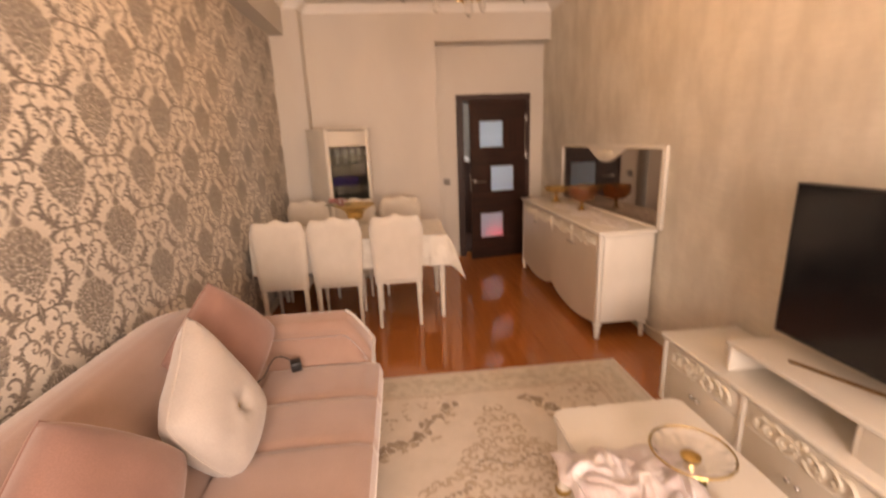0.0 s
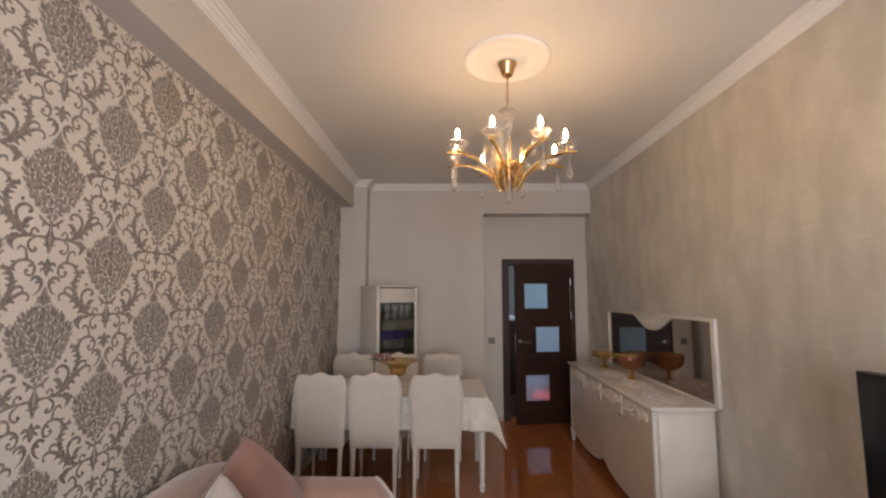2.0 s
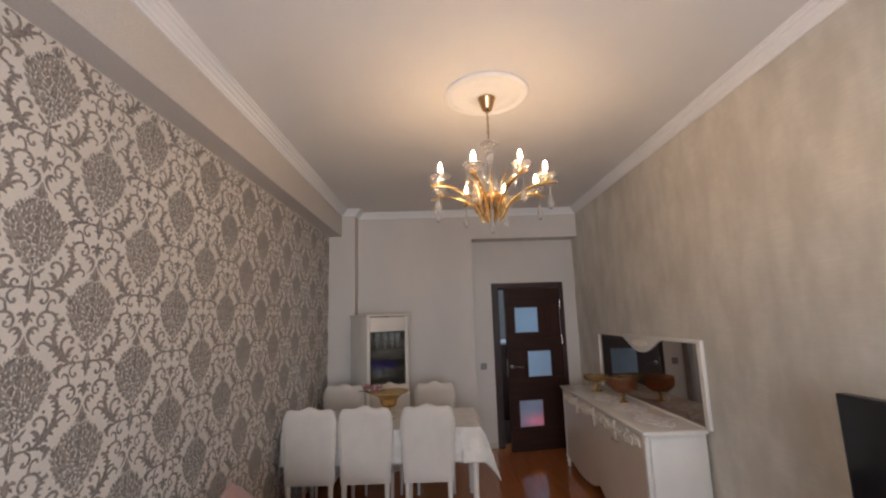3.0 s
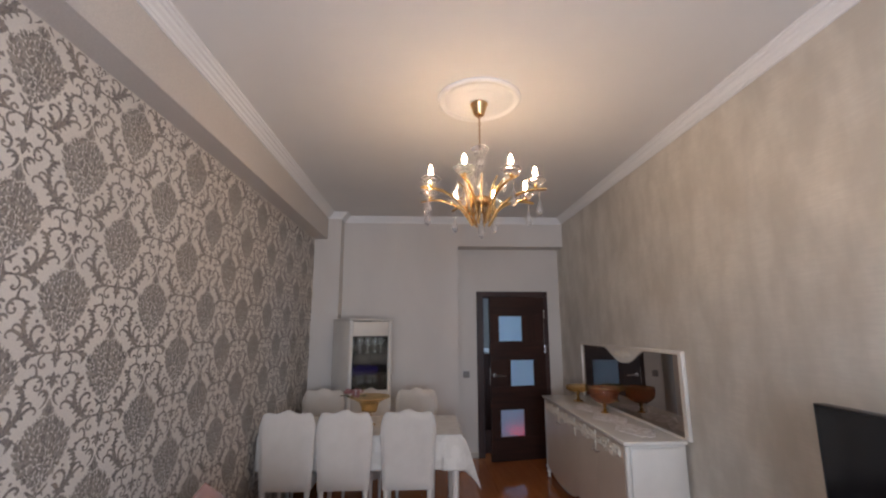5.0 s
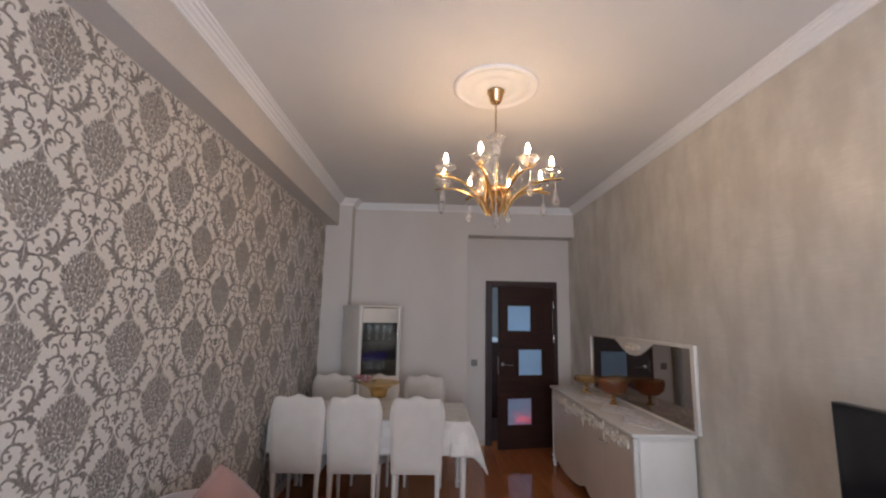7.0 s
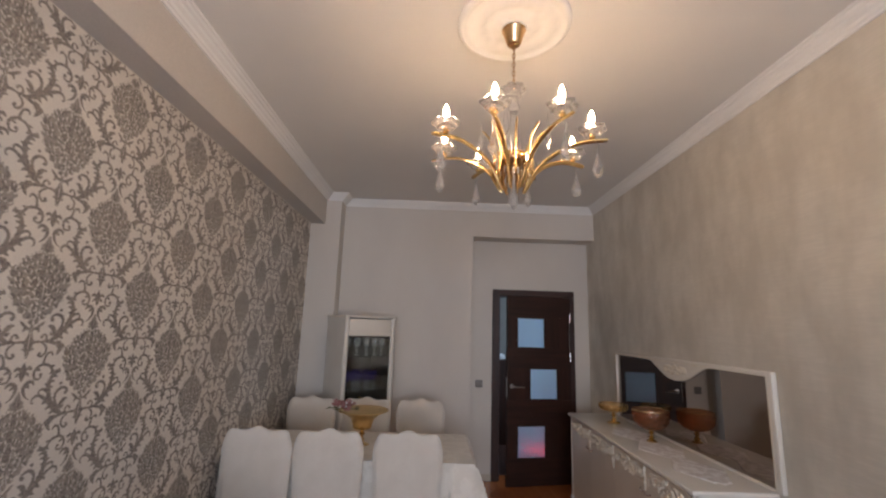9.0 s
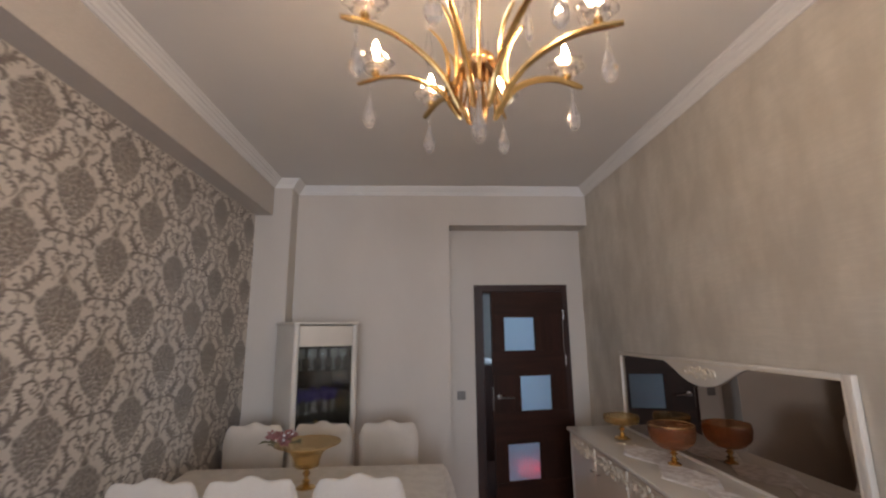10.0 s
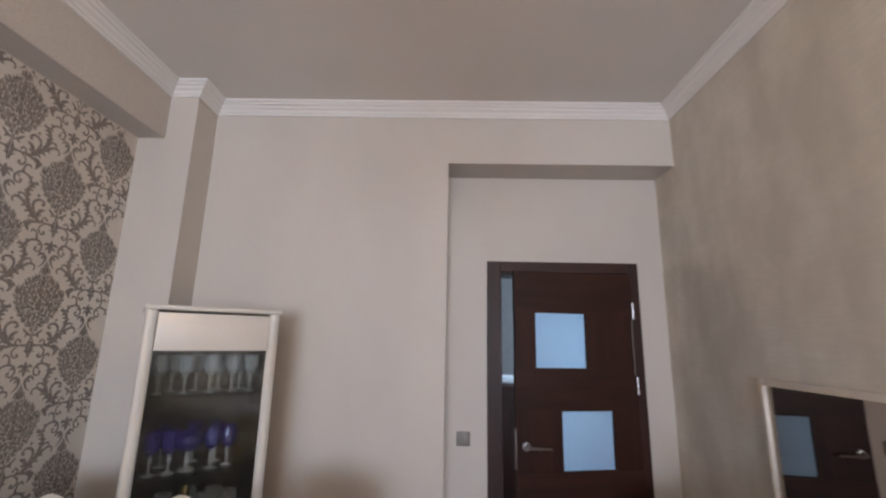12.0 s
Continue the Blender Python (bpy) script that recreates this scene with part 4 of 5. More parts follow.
def scroll_work(bm, place, width, height, r=0.006):
    """Carved scrolls, mirrored about the middle; place(u, v, w) with w out of the surface."""
    k = width / 0.36
    for s in (1, -1):
        for line in ([(0.0, 0.0), (0.03, 0.018), (0.06, 0.012), (0.075, -0.006), (0.062, -0.018), (0.048, -0.008)],
                     [(0.055, 0.014), (0.085, 0.026), (0.115, 0.016), (0.125, -0.004), (0.110, -0.016), (0.098, -0.004)],
                     [(0.110, 0.018), (0.140, 0.022), (0.162, 0.008), (0.165, -0.012), (0.150, -0.016)],
                     [(0.012, -0.010), (0.03, -0.022), (0.05, -0.028), (0.07, -0.022)],
                     [(0.0, 0.012), (0.012, 0.026), (0.004, 0.036)]):
            pts = [place(s * k * q[0], q[1] * height / 0.07, 0.003) for q in spline(line, 4)]
            n = len(pts)
            tube(bm, pts, [r * (0.65 + 0.55 * math.sin(math.pi * i / (n - 1))) for i in range(n)], 6)
        for u, v in ((0.058, -0.008), (0.106, -0.006), (0.156, -0.004), (0.03, 0.004)):
            q = Vector(place(s * k * u, v * height / 0.07, 0.003))
            bmesh.ops.create_uvsphere(bm, u_segments=8, v_segments=6, radius=r * 1.25, matrix=Matrix.Translation(q))
    return bm


def sideboard():
    c = thing("sideboard", "long cream and champagne sideboard with carved scrolls and turned feet", "sideboard", (SX0, SY0, 0))
    D, L = SX1 - SX0, SY1 - SY0
    part("top", boxed(-0.018, D, -0.018, L + 0.018, SZ - 0.026, SZ, 0.008, 3), M_CREAM, c)
    body = part("body", boxed(0.022, D, 0.020, L - 0.020, 0.125, SZ - 0.027, 0.003), M_CREAM, c)
    part("side_panel", boxed(0.045, D - 0.03, 0.012, 0.0195, 0.15, SZ - 0.05, 0.003), M_CREAM, body, "plain cream side panel")
    for y in (0.020, L - 0.020):
        part("post", lathe(bmesh.new(), [(0.018, 0.13), (0.021, 0.14), (0.021, 0.79), (0.018, 0.817)], (0.020, y, 0), 16), M_CREAM, c)
    for x in (0.020, D - 0.05):
        for y in (0.024, L - 0.024):
            part("leg", lathe(bmesh.new(), [(0.013, 0), (0.018, 0.006), (0.018, 0.02), (0.013, 0.032), (0.024, 0.055), (0.026, 0.066), (0.018, 0.082),
                                            (0.017, 0.092), (0.032, 0.104), (0.034, 0.116), (0.026, 0.129)], (x, y, 0), 18), M_CREAM, c, "turned cream foot")
    n = 4
    w = (L - 0.09) / n
    for k in range(n):
        y0, y1 = 0.045 + k * w + 0.0015, 0.045 + (k + 1) * w - 0.0015

        def low(y):
            """Under edge of the front: two bellies that meet in a raised middle."""
            t = (y - 0.045) / (L - 0.09)
            h = t * 2 if t < 0.5 else 2 - t * 2
            return 0.125 - 0.060 * math.sin(math.pi * min(h * 1.02, 1)) + 0.035 * max(0, (h - 0.86) / 0.14) ** 1.5

        outline = [(y0 + (y1 - y0) * i / 14, low(y0 + (y1 - y0) * i / 14)) for i in range(15)] + [(y1, 0.812), (y0, 0.812)]
        bulge = 0.016
        bm = extrude_outline(bmesh.new(), outline, lambda u, v, q: (0.021 - q, u, v), 0.018)
        door = part("door", bm, M_PEARL, c, "champagne front with a curved lower edge", False)
        mid = (y0 + y1) / 2
        part("scroll", scroll_work(bmesh.new(), lambda u, v, q: (0.003 - q, mid + u, 0.752 + v), 0.42 * (w / 0.478), 0.105, 0.0085), M_GOLDCREAM, door, "carved gilt scroll ornament")
        if k < n - 1:
            drop = tube(bmesh.new(), [(-0.001, y1 + 0.0015, 0.815), (-0.002, y1 + 0.0015, 0.74), (-0.001, y1 + 0.0015, 0.655)], [0.011, 0.008, 0.003], 8)
            for q in (0.79, 0.755, 0.715):
                bmesh.ops.create_uvsphere(drop, u_segments=8, v_segments=6, radius=0.013, matrix=Matrix.Translation((-0.002, y1 + 0.0015, q)))
            part("drop", drop, M_GOLDCREAM, door, "carved gilt drop")
        part("groove", boxed(0.0006, 0.0028, y0 + 0.02, y1 - 0.02, 0.702, 0.706), M_GOLDCREAM, door, smooth=False)
        knob = bmesh.new()
        hy0 = y1 - 0.035 if k % 2 == 0 else y0 + 0.035
        tube(knob, spline([(0.002, hy0 - 0.03, 0.668), (-0.016, hy0 - 0.015, 0.660), (-0.019, hy0, 0.664), (-0.016, hy0 + 0.015, 0.660), (0.002, hy0 + 0.03, 0.668)], 3), 0.005, 6)
        part("handle", knob, M_CHROME, door, "small crystal and chrome handle")
    return c


sideboard()

wall_mirror = thing("sideboard_mirror", "wide bronze mirror in a cream frame on the sideboard", "mirror", (1.978, 0, SZ))
MY0, MY1, MZ = 2.628, 4.583, 0.598
bm = bmesh.new()
f = 0.026
box(bm, -0.026, 0.004, MY0, MY0 + 0.040, 0.001, MZ, 0.006)
box(bm, -0.026, 0.004, MY1 - f, MY1, 0.001, MZ, 0.006)
box(bm, -0.026, 0.004, MY0 + 0.040, MY1 - f, MZ - f, MZ, 0.006)
box(bm, -0.026, 0.004, MY0 + 0.040, MY1 - f, 0.001, 0.014, 0.003)
part("frame", bm, M_CREAM, wall_mirror)
bm = bmesh.new()
g = 0.006
box(bm, -0.029, -0.0265, MY0 + 0.034, MY0 + 0.040, 0.014, MZ - f)
box(bm, -0.029, -0.0265, MY1 - f, MY1 - f + g, 0.014, MZ - f)
box(bm, -0.029, -0.0265, MY0 + 0.040, MY1 - f, MZ - f, MZ - f + g)
part("bead", bm, M_GOLDCREAM, wall_mirror, smooth=False)
part("glass", boxed(-0.010, 0.003, MY0 + 0.038, MY1 - f + 0.002, 0.012, MZ - f + 0.002), M_MIRROR, wall_mirror, "bronze-tinted mirror glass", False)
mc = 3.545
half = 0.40
pts = [(mc + half * t, MZ - f + 0.001 - 0.125 * (0.5 + 0.5 * math.cos(math.pi * abs(t) ** 1.15)) ** 0.85) for t in np.linspace(-1, 1, 33)]
crest = part("crest", extrude_outline(bmesh.new(), pts + [(mc + half, MZ - f + 0.002), (mc - half, MZ - f + 0.002)], lambda u, v, q: (-0.011 - q, u, v), 0.012), M_CREAM, wall_mirror, "half-round cream crest", False)
part("scroll", scroll_work(bmesh.new(), lambda u, v, q: (-0.023 - q, mc + u, MZ - f - 0.050 + v), 0.30, 0.075, 0.006), M_GOLDCREAM, crest, "carved gilt scroll")

footed_bowl("glass_bowl", "rose amber ribbed glass bowl on the sideboard", (1.80, 3.63, SZ + 0.006), 0.036, 0.080, 0.124, 0.140, M_ROSE_GLASS)
footed_bowl("fruit_stand", "small amber glass stand on a ruffled gold foot", (1.78, 4.25, SZ + 0.006), 0.055, 0.085, 0.120, 0.072, M_AMBER)

runner = thing("lace_runner", "whitish lace runner laid loosely along the sideboard top", "table runner", (1.76, 3.3, SZ))
bm = bmesh.new()
rr = random.Random(5)


def runner_at(u, v):
    y = -0.52 + 1.30 * v
    w = 0.045 + 0.110 * (1 - abs(2 * ((3 * v) % 1) - 1))
    x = (2 * u - 1) * w
    return (x, y + 0.015 * math.sin(9 * u), 0.0022 + 0.0012 * (1 + math.sin(23 * v + 7 * u)))


sheet(bm, 12, 60, runner_at)
rn = part("lace", bm, M_LACE, runner)
so = rn.modifiers.new("thickness", "SOLIDIFY")
so.thickness = 0.0015

# bowl with flowers on the dining table
table_bowl = footed_bowl("centrepiece_bowl", "flared amber glass bowl on the white tablecloth", (-0.315, 3.70, TZ + 0.004), 0.055, 0.105, 0.185, 0.135, M_AMBER, 0.9)


def blossom(bm, at, r, seed):
    rnd = random.Random(seed)
    base = Matrix.Translation(at) @ Euler([rnd.uniform(-0.7, 0.7), rnd.uniform(-0.7, 0.7), rnd.uniform(0, 6)]).to_matrix().to_4x4()
    for ring, (n, tilt, size) in enumerate(((6, 0.35, 1.0), (5, 0.8, 0.75), (3, 1.2, 0.5))):
        for k in range(n):
            a = 2 * math.pi * (k + 0.5 * ring) / n
            m = base @ Matrix.Rotation(a, 4, "Z") @ Matrix.Rotation(-tilt, 4, "Y")
            L = r * size
            q = [(0, 0, 0), (L * 0.5, L * 0.32, 0.15 * L), (L, L * 0.16, 0.05 * L), (L, -L * 0.16, 0.05 * L), (L * 0.5, -L * 0.32, 0.15 * L)]
            vs = [bm.verts.new(m @ Vector(p)) for p in q]
            c = bm.verts.new(m @ Vector((L * 0.55, 0, -0.08 * L)))
            for i in range(5):
                bm.faces.new((vs[i], vs[(i + 1) % 5], c))


flowers = thing("artificial_flowers", "dusty pink artificial flowers over the amber bowl's rim", "flowers", (-0.46, 3.68, TZ + 0.235))
rnd = random.Random(3)
for k in range(9):
    b = bmesh.new()
    blossom(b, (0.10 * rnd.uniform(-1, 1), 0.06 * rnd.uniform(-1, 1), 0.025 + 0.03 * rnd.random()), 0.034 + 0.01 * rnd.random(), k)
    spot = sum((v.co for v in b.verts), Vector()) / len(b.verts)
    head = part("blossom", b, M_PETAL, flowers)
    seed = bmesh.new()
    bmesh.ops.create_uvsphere(seed, u_segments=8, v_segments=6, radius=0.008, matrix=Matrix.Translation(spot + Vector((0, -0.006, 0.010))))
    part("stamen", seed, M_WHITE, head, "small white centre")
b = bmesh.new()
for k in range(12):
    a = rnd.uniform(0, 6.28)
    p0 = Vector((0.08 * rnd.uniform(-1, 1), 0.05 * rnd.uniform(-1, 1), 0.015))
    p1 = p0 + Vector((0.07 * math.cos(a), 0.05 * math.sin(a), 0.01 * rnd.uniform(-1, 2)))
    tube(b, [p0, (p0 + p1) / 2 + Vector((0, 0, 0.008)), p1], [0.003, 0.008, 0.001], 5, 0.3)
part("leaves", b, M_LEAF, flowers)


# ---- corner display cabinet ----
def display_cabinet():
    c = thing("display_cabinet", "tall cream display cabinet with a glass door, full of glassware", "display cabinet", (-0.425, 4.60, 0), 36)
    w, d, h = 0.261, 0.43, 1.712
    part("cornice", boxed(-w - 0.018, w + 0.018, -0.020, d + 0.004, h - 0.022, h, 0.009, 3), M_CREAM, c)
    part("plinth", boxed(-w, w, 0.004, d, 0.0, 0.10, 0.004), M_CREAM, c)
    for s in (-1, 1):
        part("side", boxed(min(s * w, s * (w - 0.018)), max(s * w, s * (w - 0.018)), 0.02, d, 0.10, h - 0.023, 0.002), M_CREAM, c)
        part("post", lathe(bmesh.new(), [(0.020, 0.10), (0.024, 0.115), (0.0235, h - 0.05), (0.026, h - 0.036), (0.024, h - 0.023)], (s * (w - 0.012), 0.008, 0), 18), M_CREAM, c, "rounded cream post")
    part("back", boxed(-w + 0.018, w - 0.018, d - 0.012, d, 0.10, h - 0.023), M_MIRROR_DARK, c, "smoked mirror back", False)
    part("floor_board", boxed(-w + 0.0185, w - 0.0185, 0.02, d - 0.0125, 0.101, 0.50, 0.002), M_CREAM, c)
    door = part("header", boxed(-w + 0.036, w - 0.036, -0.004, 0.016, 1.520, h - 0.032, 0.002), M_CREAM, c, "cream header panel over the glass")
    part("base_panel", boxed(-w + 0.036, w - 0.036, -0.004, 0.016, 0.105, 0.52, 0.003), M_PEARL, c)
    pane = part("glass_door", boxed(-w + 0.036, w - 0.036, 0.004, 0.008, 0.522, 1.519), M_CLEAR, c, "clear glass door", False)
    for z in (0.72, 1.005, 1.330):
        part("shelf", boxed(-w + 0.019, w - 0.019, 0.03, d - 0.013, z - 0.006, z, 0.001), M_CLEAR, c, "glass shelf", False)
    for s in (-1, 1):
        part("lining", boxed(min(s * (w - 0.0182), s * (w - 0.020)), max(s * (w - 0.0182), s * (w - 0.020)), 0.03, d - 0.014, 0.51, h - 0.03), M_MIRROR_DARK, c, smooth=False)
    return c, (w, d)


display_cabinet()
cab = pose(-0.425, 4.60, 0, 0, 0, 36)


def goblet(name, label, material, stem_material, height, r, at):
    place = cab @ Vector(at)
    c = thing(name, label, "glass", place, group="glassware in the display cabinet")
    h = height
    part("stem", lathe(bmesh.new(), [(r * 0.8, 0), (r * 0.8, 0.004), (0.006, 0.012), (0.005, h * 0.25), (0.010, h * 0.32), (0.005, h * 0.40), (0.012, h * 0.46)], segments=16), stem_material, c)
    prof = [(0.010, h * 0.46), (r * 0.8, h * 0.56), (r, h * 0.75), (r * 0.88, h), (r * 0.84, h), (r * 0.95, h * 0.75), (r * 0.75, h * 0.58), (0.004, h * 0.50)]
    part("cup", lathe(bmesh.new(), prof, segments=20, ripple=lambda a, q, z: 1 + 0.07 * math.cos(8 * a + 40 * z)), material, c, smooth=False)
    return c


for x, y in ((-0.185, 0.12), (-0.13, 0.20), (-0.085, 0.11), (-0.03, 0.20), (0.015, 0.10), (0.065, 0.20), (0.11, 0.11), (0.16, 0.2), (0.19, 0.11)):
    goblet("crystal_goblet", "clear crystal goblet on the cabinet's top shelf", M_WARE, M_WARE, 0.165, 0.030, (x, y, 1.3305))
for x, y in ((-0.175, 0.10), (-0.13, 0.22), (-0.105, 0.10), (0.00, 0.26), (0.055, 0.10), (0.09, 0.22), (0.125, 0.12)):
    goblet("cobalt_goblet", "cobalt blue goblet with a clear stem in the cabinet", M_COBALT, M_WARE, 0.175, 0.034, (x, y, 1.0055))
sugar = thing("lidded_bowl", "large cobalt blue lidded glass bowl in the cabinet", "bowl", cab @ Vector((-0.035, 0.12, 1.0055)))
part("foot", lathe(bmesh.new(), [(0.034, 0), (0.034, 0.005), (0.008, 0.016), (0.011, 0.045), (0.008, 0.07), (0.015, 0.08)], segments=20), M_WARE, sugar)
part("bowl", lathe(bmesh.new(), [(0.015, 0.08), (0.048, 0.094), (0.062, 0.118), (0.056, 0.142), (0.002, 0.144)], segments=24), M_COBALT, sugar)
part("lid", lathe(bmesh.new(), [(0.056, 0.145), (0.040, 0.162), (0.011, 0.170), (0.006, 0.182), (0.010, 0.190), (0.002, 0.198)], segments=24), M_COBALT, sugar, "domed blue lid with a knob")
for x, y in ((-0.16, 0.12), (-0.10, 0.20), (0.05, 0.12), (0.10, 0.20), (0.15, 0.12), (0.00, 0.25)):
    goblet("clear_goblet", "clear glass goblet on the cabinet's lower shelf", M_WARE, M_WARE, 0.18, 0.038, (x, y, 0.7205))
stick = thing("candlestick", "slim gold candlestick on the cabinet's lower shelf", "candlestick", cab @ Vector((-0.03, 0.09, 0.7205)))
part("stick", lathe(bmesh.new(), [(0.035, 0), (0.035, 0.008), (0.012, 0.02), (0.016, 0.10), (0.010, 0.16), (0.020, 0.20), (0.018, 0.235), (0.002, 0.236)], segments=16), M_GOLD, stick)
fan = thing("ornament_dish", "small amber ornament on the cabinet's middle shelf", "ornament", cab @ Vector((0.175, 0.10, 1.0055)))
part("dish", lathe(bmesh.new(), [(0.015, 0), (0.004, 0.012), (0.030, 0.06), (0.032, 0.09), (0.026, 0.088), (0.004, 0.05)], segments=16), M_AMBER, fan)

# ---- tv unit ----
UX0, UX1, UY0, UY1, UZ = 1.535, 1.968, -0.42, 1.845, 0.455
unit = thing("tv_unit", "low cream television unit with ivory drawers and carved scrolls", "tv unit", (UX0, UY0, 0))
D, L = UX1 - UX0, UY1 - UY0
part("top", boxed(-0.022, D, -0.01, L + 0.012, UZ - 0.026, UZ, 0.010, 3), M_CREAM, unit)
part("body", boxed(0.012, D - 0.004, 0.0, L, 0.05, UZ - 0.027, 0.003), M_CREAM, unit)
part("plinth", boxed(0.03, D - 0.01, 0.02, L - 0.02, 0.0, 0.049), M_CREAM, unit)
n = 4
w = (L - 0.04) / n
for k in range(n + 1):
    part("pilaster", boxed(-0.008, 0.0115, 0.006 + k * w, 0.034 + k * w, 0.052, UZ - 0.028, 0.005), M_CREAM, unit)
for k in range(n):
    y0, y1 = 0.038 + k * w, 0.002 + (k + 1) * w
    drawer = part("drawer", boxed(0.0, 0.0115, y0, y1, 0.06, UZ - 0.032, 0.004), M_IVORY, unit)
    mid = (y0 + y1) / 2
    bm = scroll_work(bmesh.new(), lambda u, v, q: (-0.001 - q, mid + u, 0.355 + v), (y1 - y0) * 0.86, 0.105, 0.0085)
    part("scroll", bm, M_GOLDCREAM, drawer, "carved cream and gilt scroll band")
    bm = bmesh.new()
    for a in ((0.298, 0.303), (0.408, 0.413)):
        box(bm, -0.003, -0.0004, y0 + 0.01, y1 - 0.01, a[0], a[1])
    part("moulding", bm, M_CREAM, drawer, smooth=False)
    bm = bmesh.new()
    for q in (-0.022, 0.022):
        bmesh.ops.create_uvsphere(bm, u_segments=10, v_segments=8, radius=0.011, matrix=Matrix.Translation((-0.014, mid + q, 0.222)))
        tube(bm, [(0.0, mid + q, 0.222), (-0.010, mid + q, 0.222)], 0.004, 6)
    part("handle", bm, M_CHROME, drawer, "pair of crystal knobs")

riser = thing("tv_riser", "open cream shelf riser on the low television unit", "shelf", (1.56, 0.84, UZ))
part("board", boxed(0.0, 0.29, -0.62, 0.595, 0.128, 0.148, 0.004), M_CREAM, riser)
part("front_panel", boxed(0.010, 0.030, -0.598, -0.001, 0.001, 0.1275, 0.002), M_CREAM, riser)
for y in (-0.618, 0.0, 0.573):
    part("end_board", boxed(0.012, 0.285, y, y + 0.020, 0.001, 0.1275, 0.002), M_CREAM, riser)

tv = thing("television", "large black flat television, switched off, above the cream unit", "television", (1.715, 0.80, 0.604))
part("panel", boxed(0.0, 0.045, -0.56, 0.56, 0.072, 0.718, 0.006), M_BLACK, tv)
part("screen", boxed(-0.0022, -0.0002, -0.551, 0.551, 0.084, 0.709), M_SCREEN, tv, "dark glossy screen", False)
part("bezel", tube(bmesh.new(), [(-0.001, -0.557, 0.075), (-0.001, 0.557, 0.075), (-0.001, 0.557, 0.715), (-0.001, -0.557, 0.715), (-0.001, -0.557, 0.075)], 0.003, 6), M_BLACK, tv)
part("wall_bracket", boxed(0.0455, 0.268, -0.12, 0.12, 0.30, 0.50, 0.006), M_BLACK, tv)
remote = thing("remote_control", "slim dark remote control lying on the cream riser", "remote control", (1.712, 1.075, 0.604), 22)
part("body", boxed(-0.009, 0.009, -0.15, 0.15, 0.0, 0.010, 0.004, 3), M_BRONZE, remote)

# ---- coffee table ----
KX0, KX1, KY0, KY1, KZ = 0.668, 1.232, 0.16, 1.268, 0.45
ct = thing("coffee_table", "cream lacquered coffee table with rounded corners on the patterned rug", "coffee table", ((KX0 + KX1) / 2, (KY0 + KY1) / 2, 0.011))
a, b = (KX1 - KX0) / 2, (KY1 - KY0) / 2


def rounded(hx, hy, r, n=6):
    out = []
    for cx, cy, s in ((hx - r, hy - r, 0), (-hx + r, hy - r, 90), (-hx + r, -hy + r, 180), (hx - r, -hy + r, 270)):
        for k in range(n + 1):
            t = radians(s + 90 * k / n)
            out.append((cx + r * math.cos(t), cy + r * math.sin(t)))
    return out


bm = extrude_outline(bmesh.new(), rounded(a, b, 0.05), lambda u, v, q: (u, v, KZ - 0.041 + q), 0.030)
bmesh.ops.bevel(bm, geom=[e for e in bm.edges if abs((e.verts[0].co - e.verts[1].co).z) < 1e-6], offset=0.006, segments=2, affect="EDGES")
part("tabletop", bm, M_CREAM, ct)
bm = bmesh.new()
for s in (-1, 1):
    box(bm, s * (a - 0.05) - 0.009, s * (a - 0.05) + 0.009, -b + 0.06, b - 0.06, KZ - 0.115, KZ - 0.042, 0.002)
    box(bm, -a + 0.06, a - 0.06, s * (b - 0.05) - 0.009, s * (b - 0.05) + 0.009, KZ - 0.115, KZ - 0.042, 0.002)
part("apron", bm, M_PEARL, ct)
for sx in (-1, 1):
    for sy in (-1, 1):
        leg = part("leg", lathe(bmesh.new(), [(0.016, 0), (0.024, 0.01), (0.018, 0.03), (0.030, 0.07), (0.028, 0.10), (0.020, 0.12), (0.030, 0.30), (0.034, 0.36), (0.034, KZ - 0.042)],
                                  (sx * (a - 0.05), sy * (b - 0.05), 0), 16), M_CREAM, ct)
        part("collar", lathe(bmesh.new(), [(0.031, 0.070), (0.034, 0.078), (0.034, 0.090), (0.030, 0.098)], (sx * (a - 0.05), sy * (b - 0.05), 0), 16), M_GOLD, leg, "gold collar")

dish = thing("glass_dish", "shallow clear glass dish with gold rim on the coffee table", "dish", (0.975, 0.84, KZ))
part("foot", lathe(bmesh.new(), [(0.050, 0), (0.052, 0.005), (0.030, 0.018), (0.014, 0.035), (0.020, 0.05), (0.012, 0.065), (0.026, 0.078), (0.010, 0.082)], segments=28), M_GOLD, dish, "gilded foot")
prof = [(0.010, 0.083), (0.06, 0.085), (0.10, 0.095), (0.122, 0.110), (0.119, 0.112), (0.098, 0.099), (0.06, 0.090), (0.010, 0.088)]
part("plate", lathe(bmesh.new(), prof, segments=56, ripple=lambda t, r, h: 1 + 0.030 * math.cos(14 * t)), M_DISH, dish, "fluted clear glass plate", False)
part("rim", tube(bmesh.new(), [(0.121 * math.cos(t), 0.121 * math.sin(t), 0.112) for t in np.linspace(0, 2 * math.pi, 57)], 0.0035, 6), M_GOLD, dish, "gold rim")
part("centre", lathe(bmesh.new(), [(0.030, 0.0885), (0.030, 0.092), (0.012, 0.096), (0.002, 0.097)], segments=20), M_GOLD, dish)

cloth2 = thing("crumpled_cloth", "crumpled pale pink and white cloth lying on the coffee table", "cloth", (0.80, 0.74, KZ))
bm = bmesh.new()


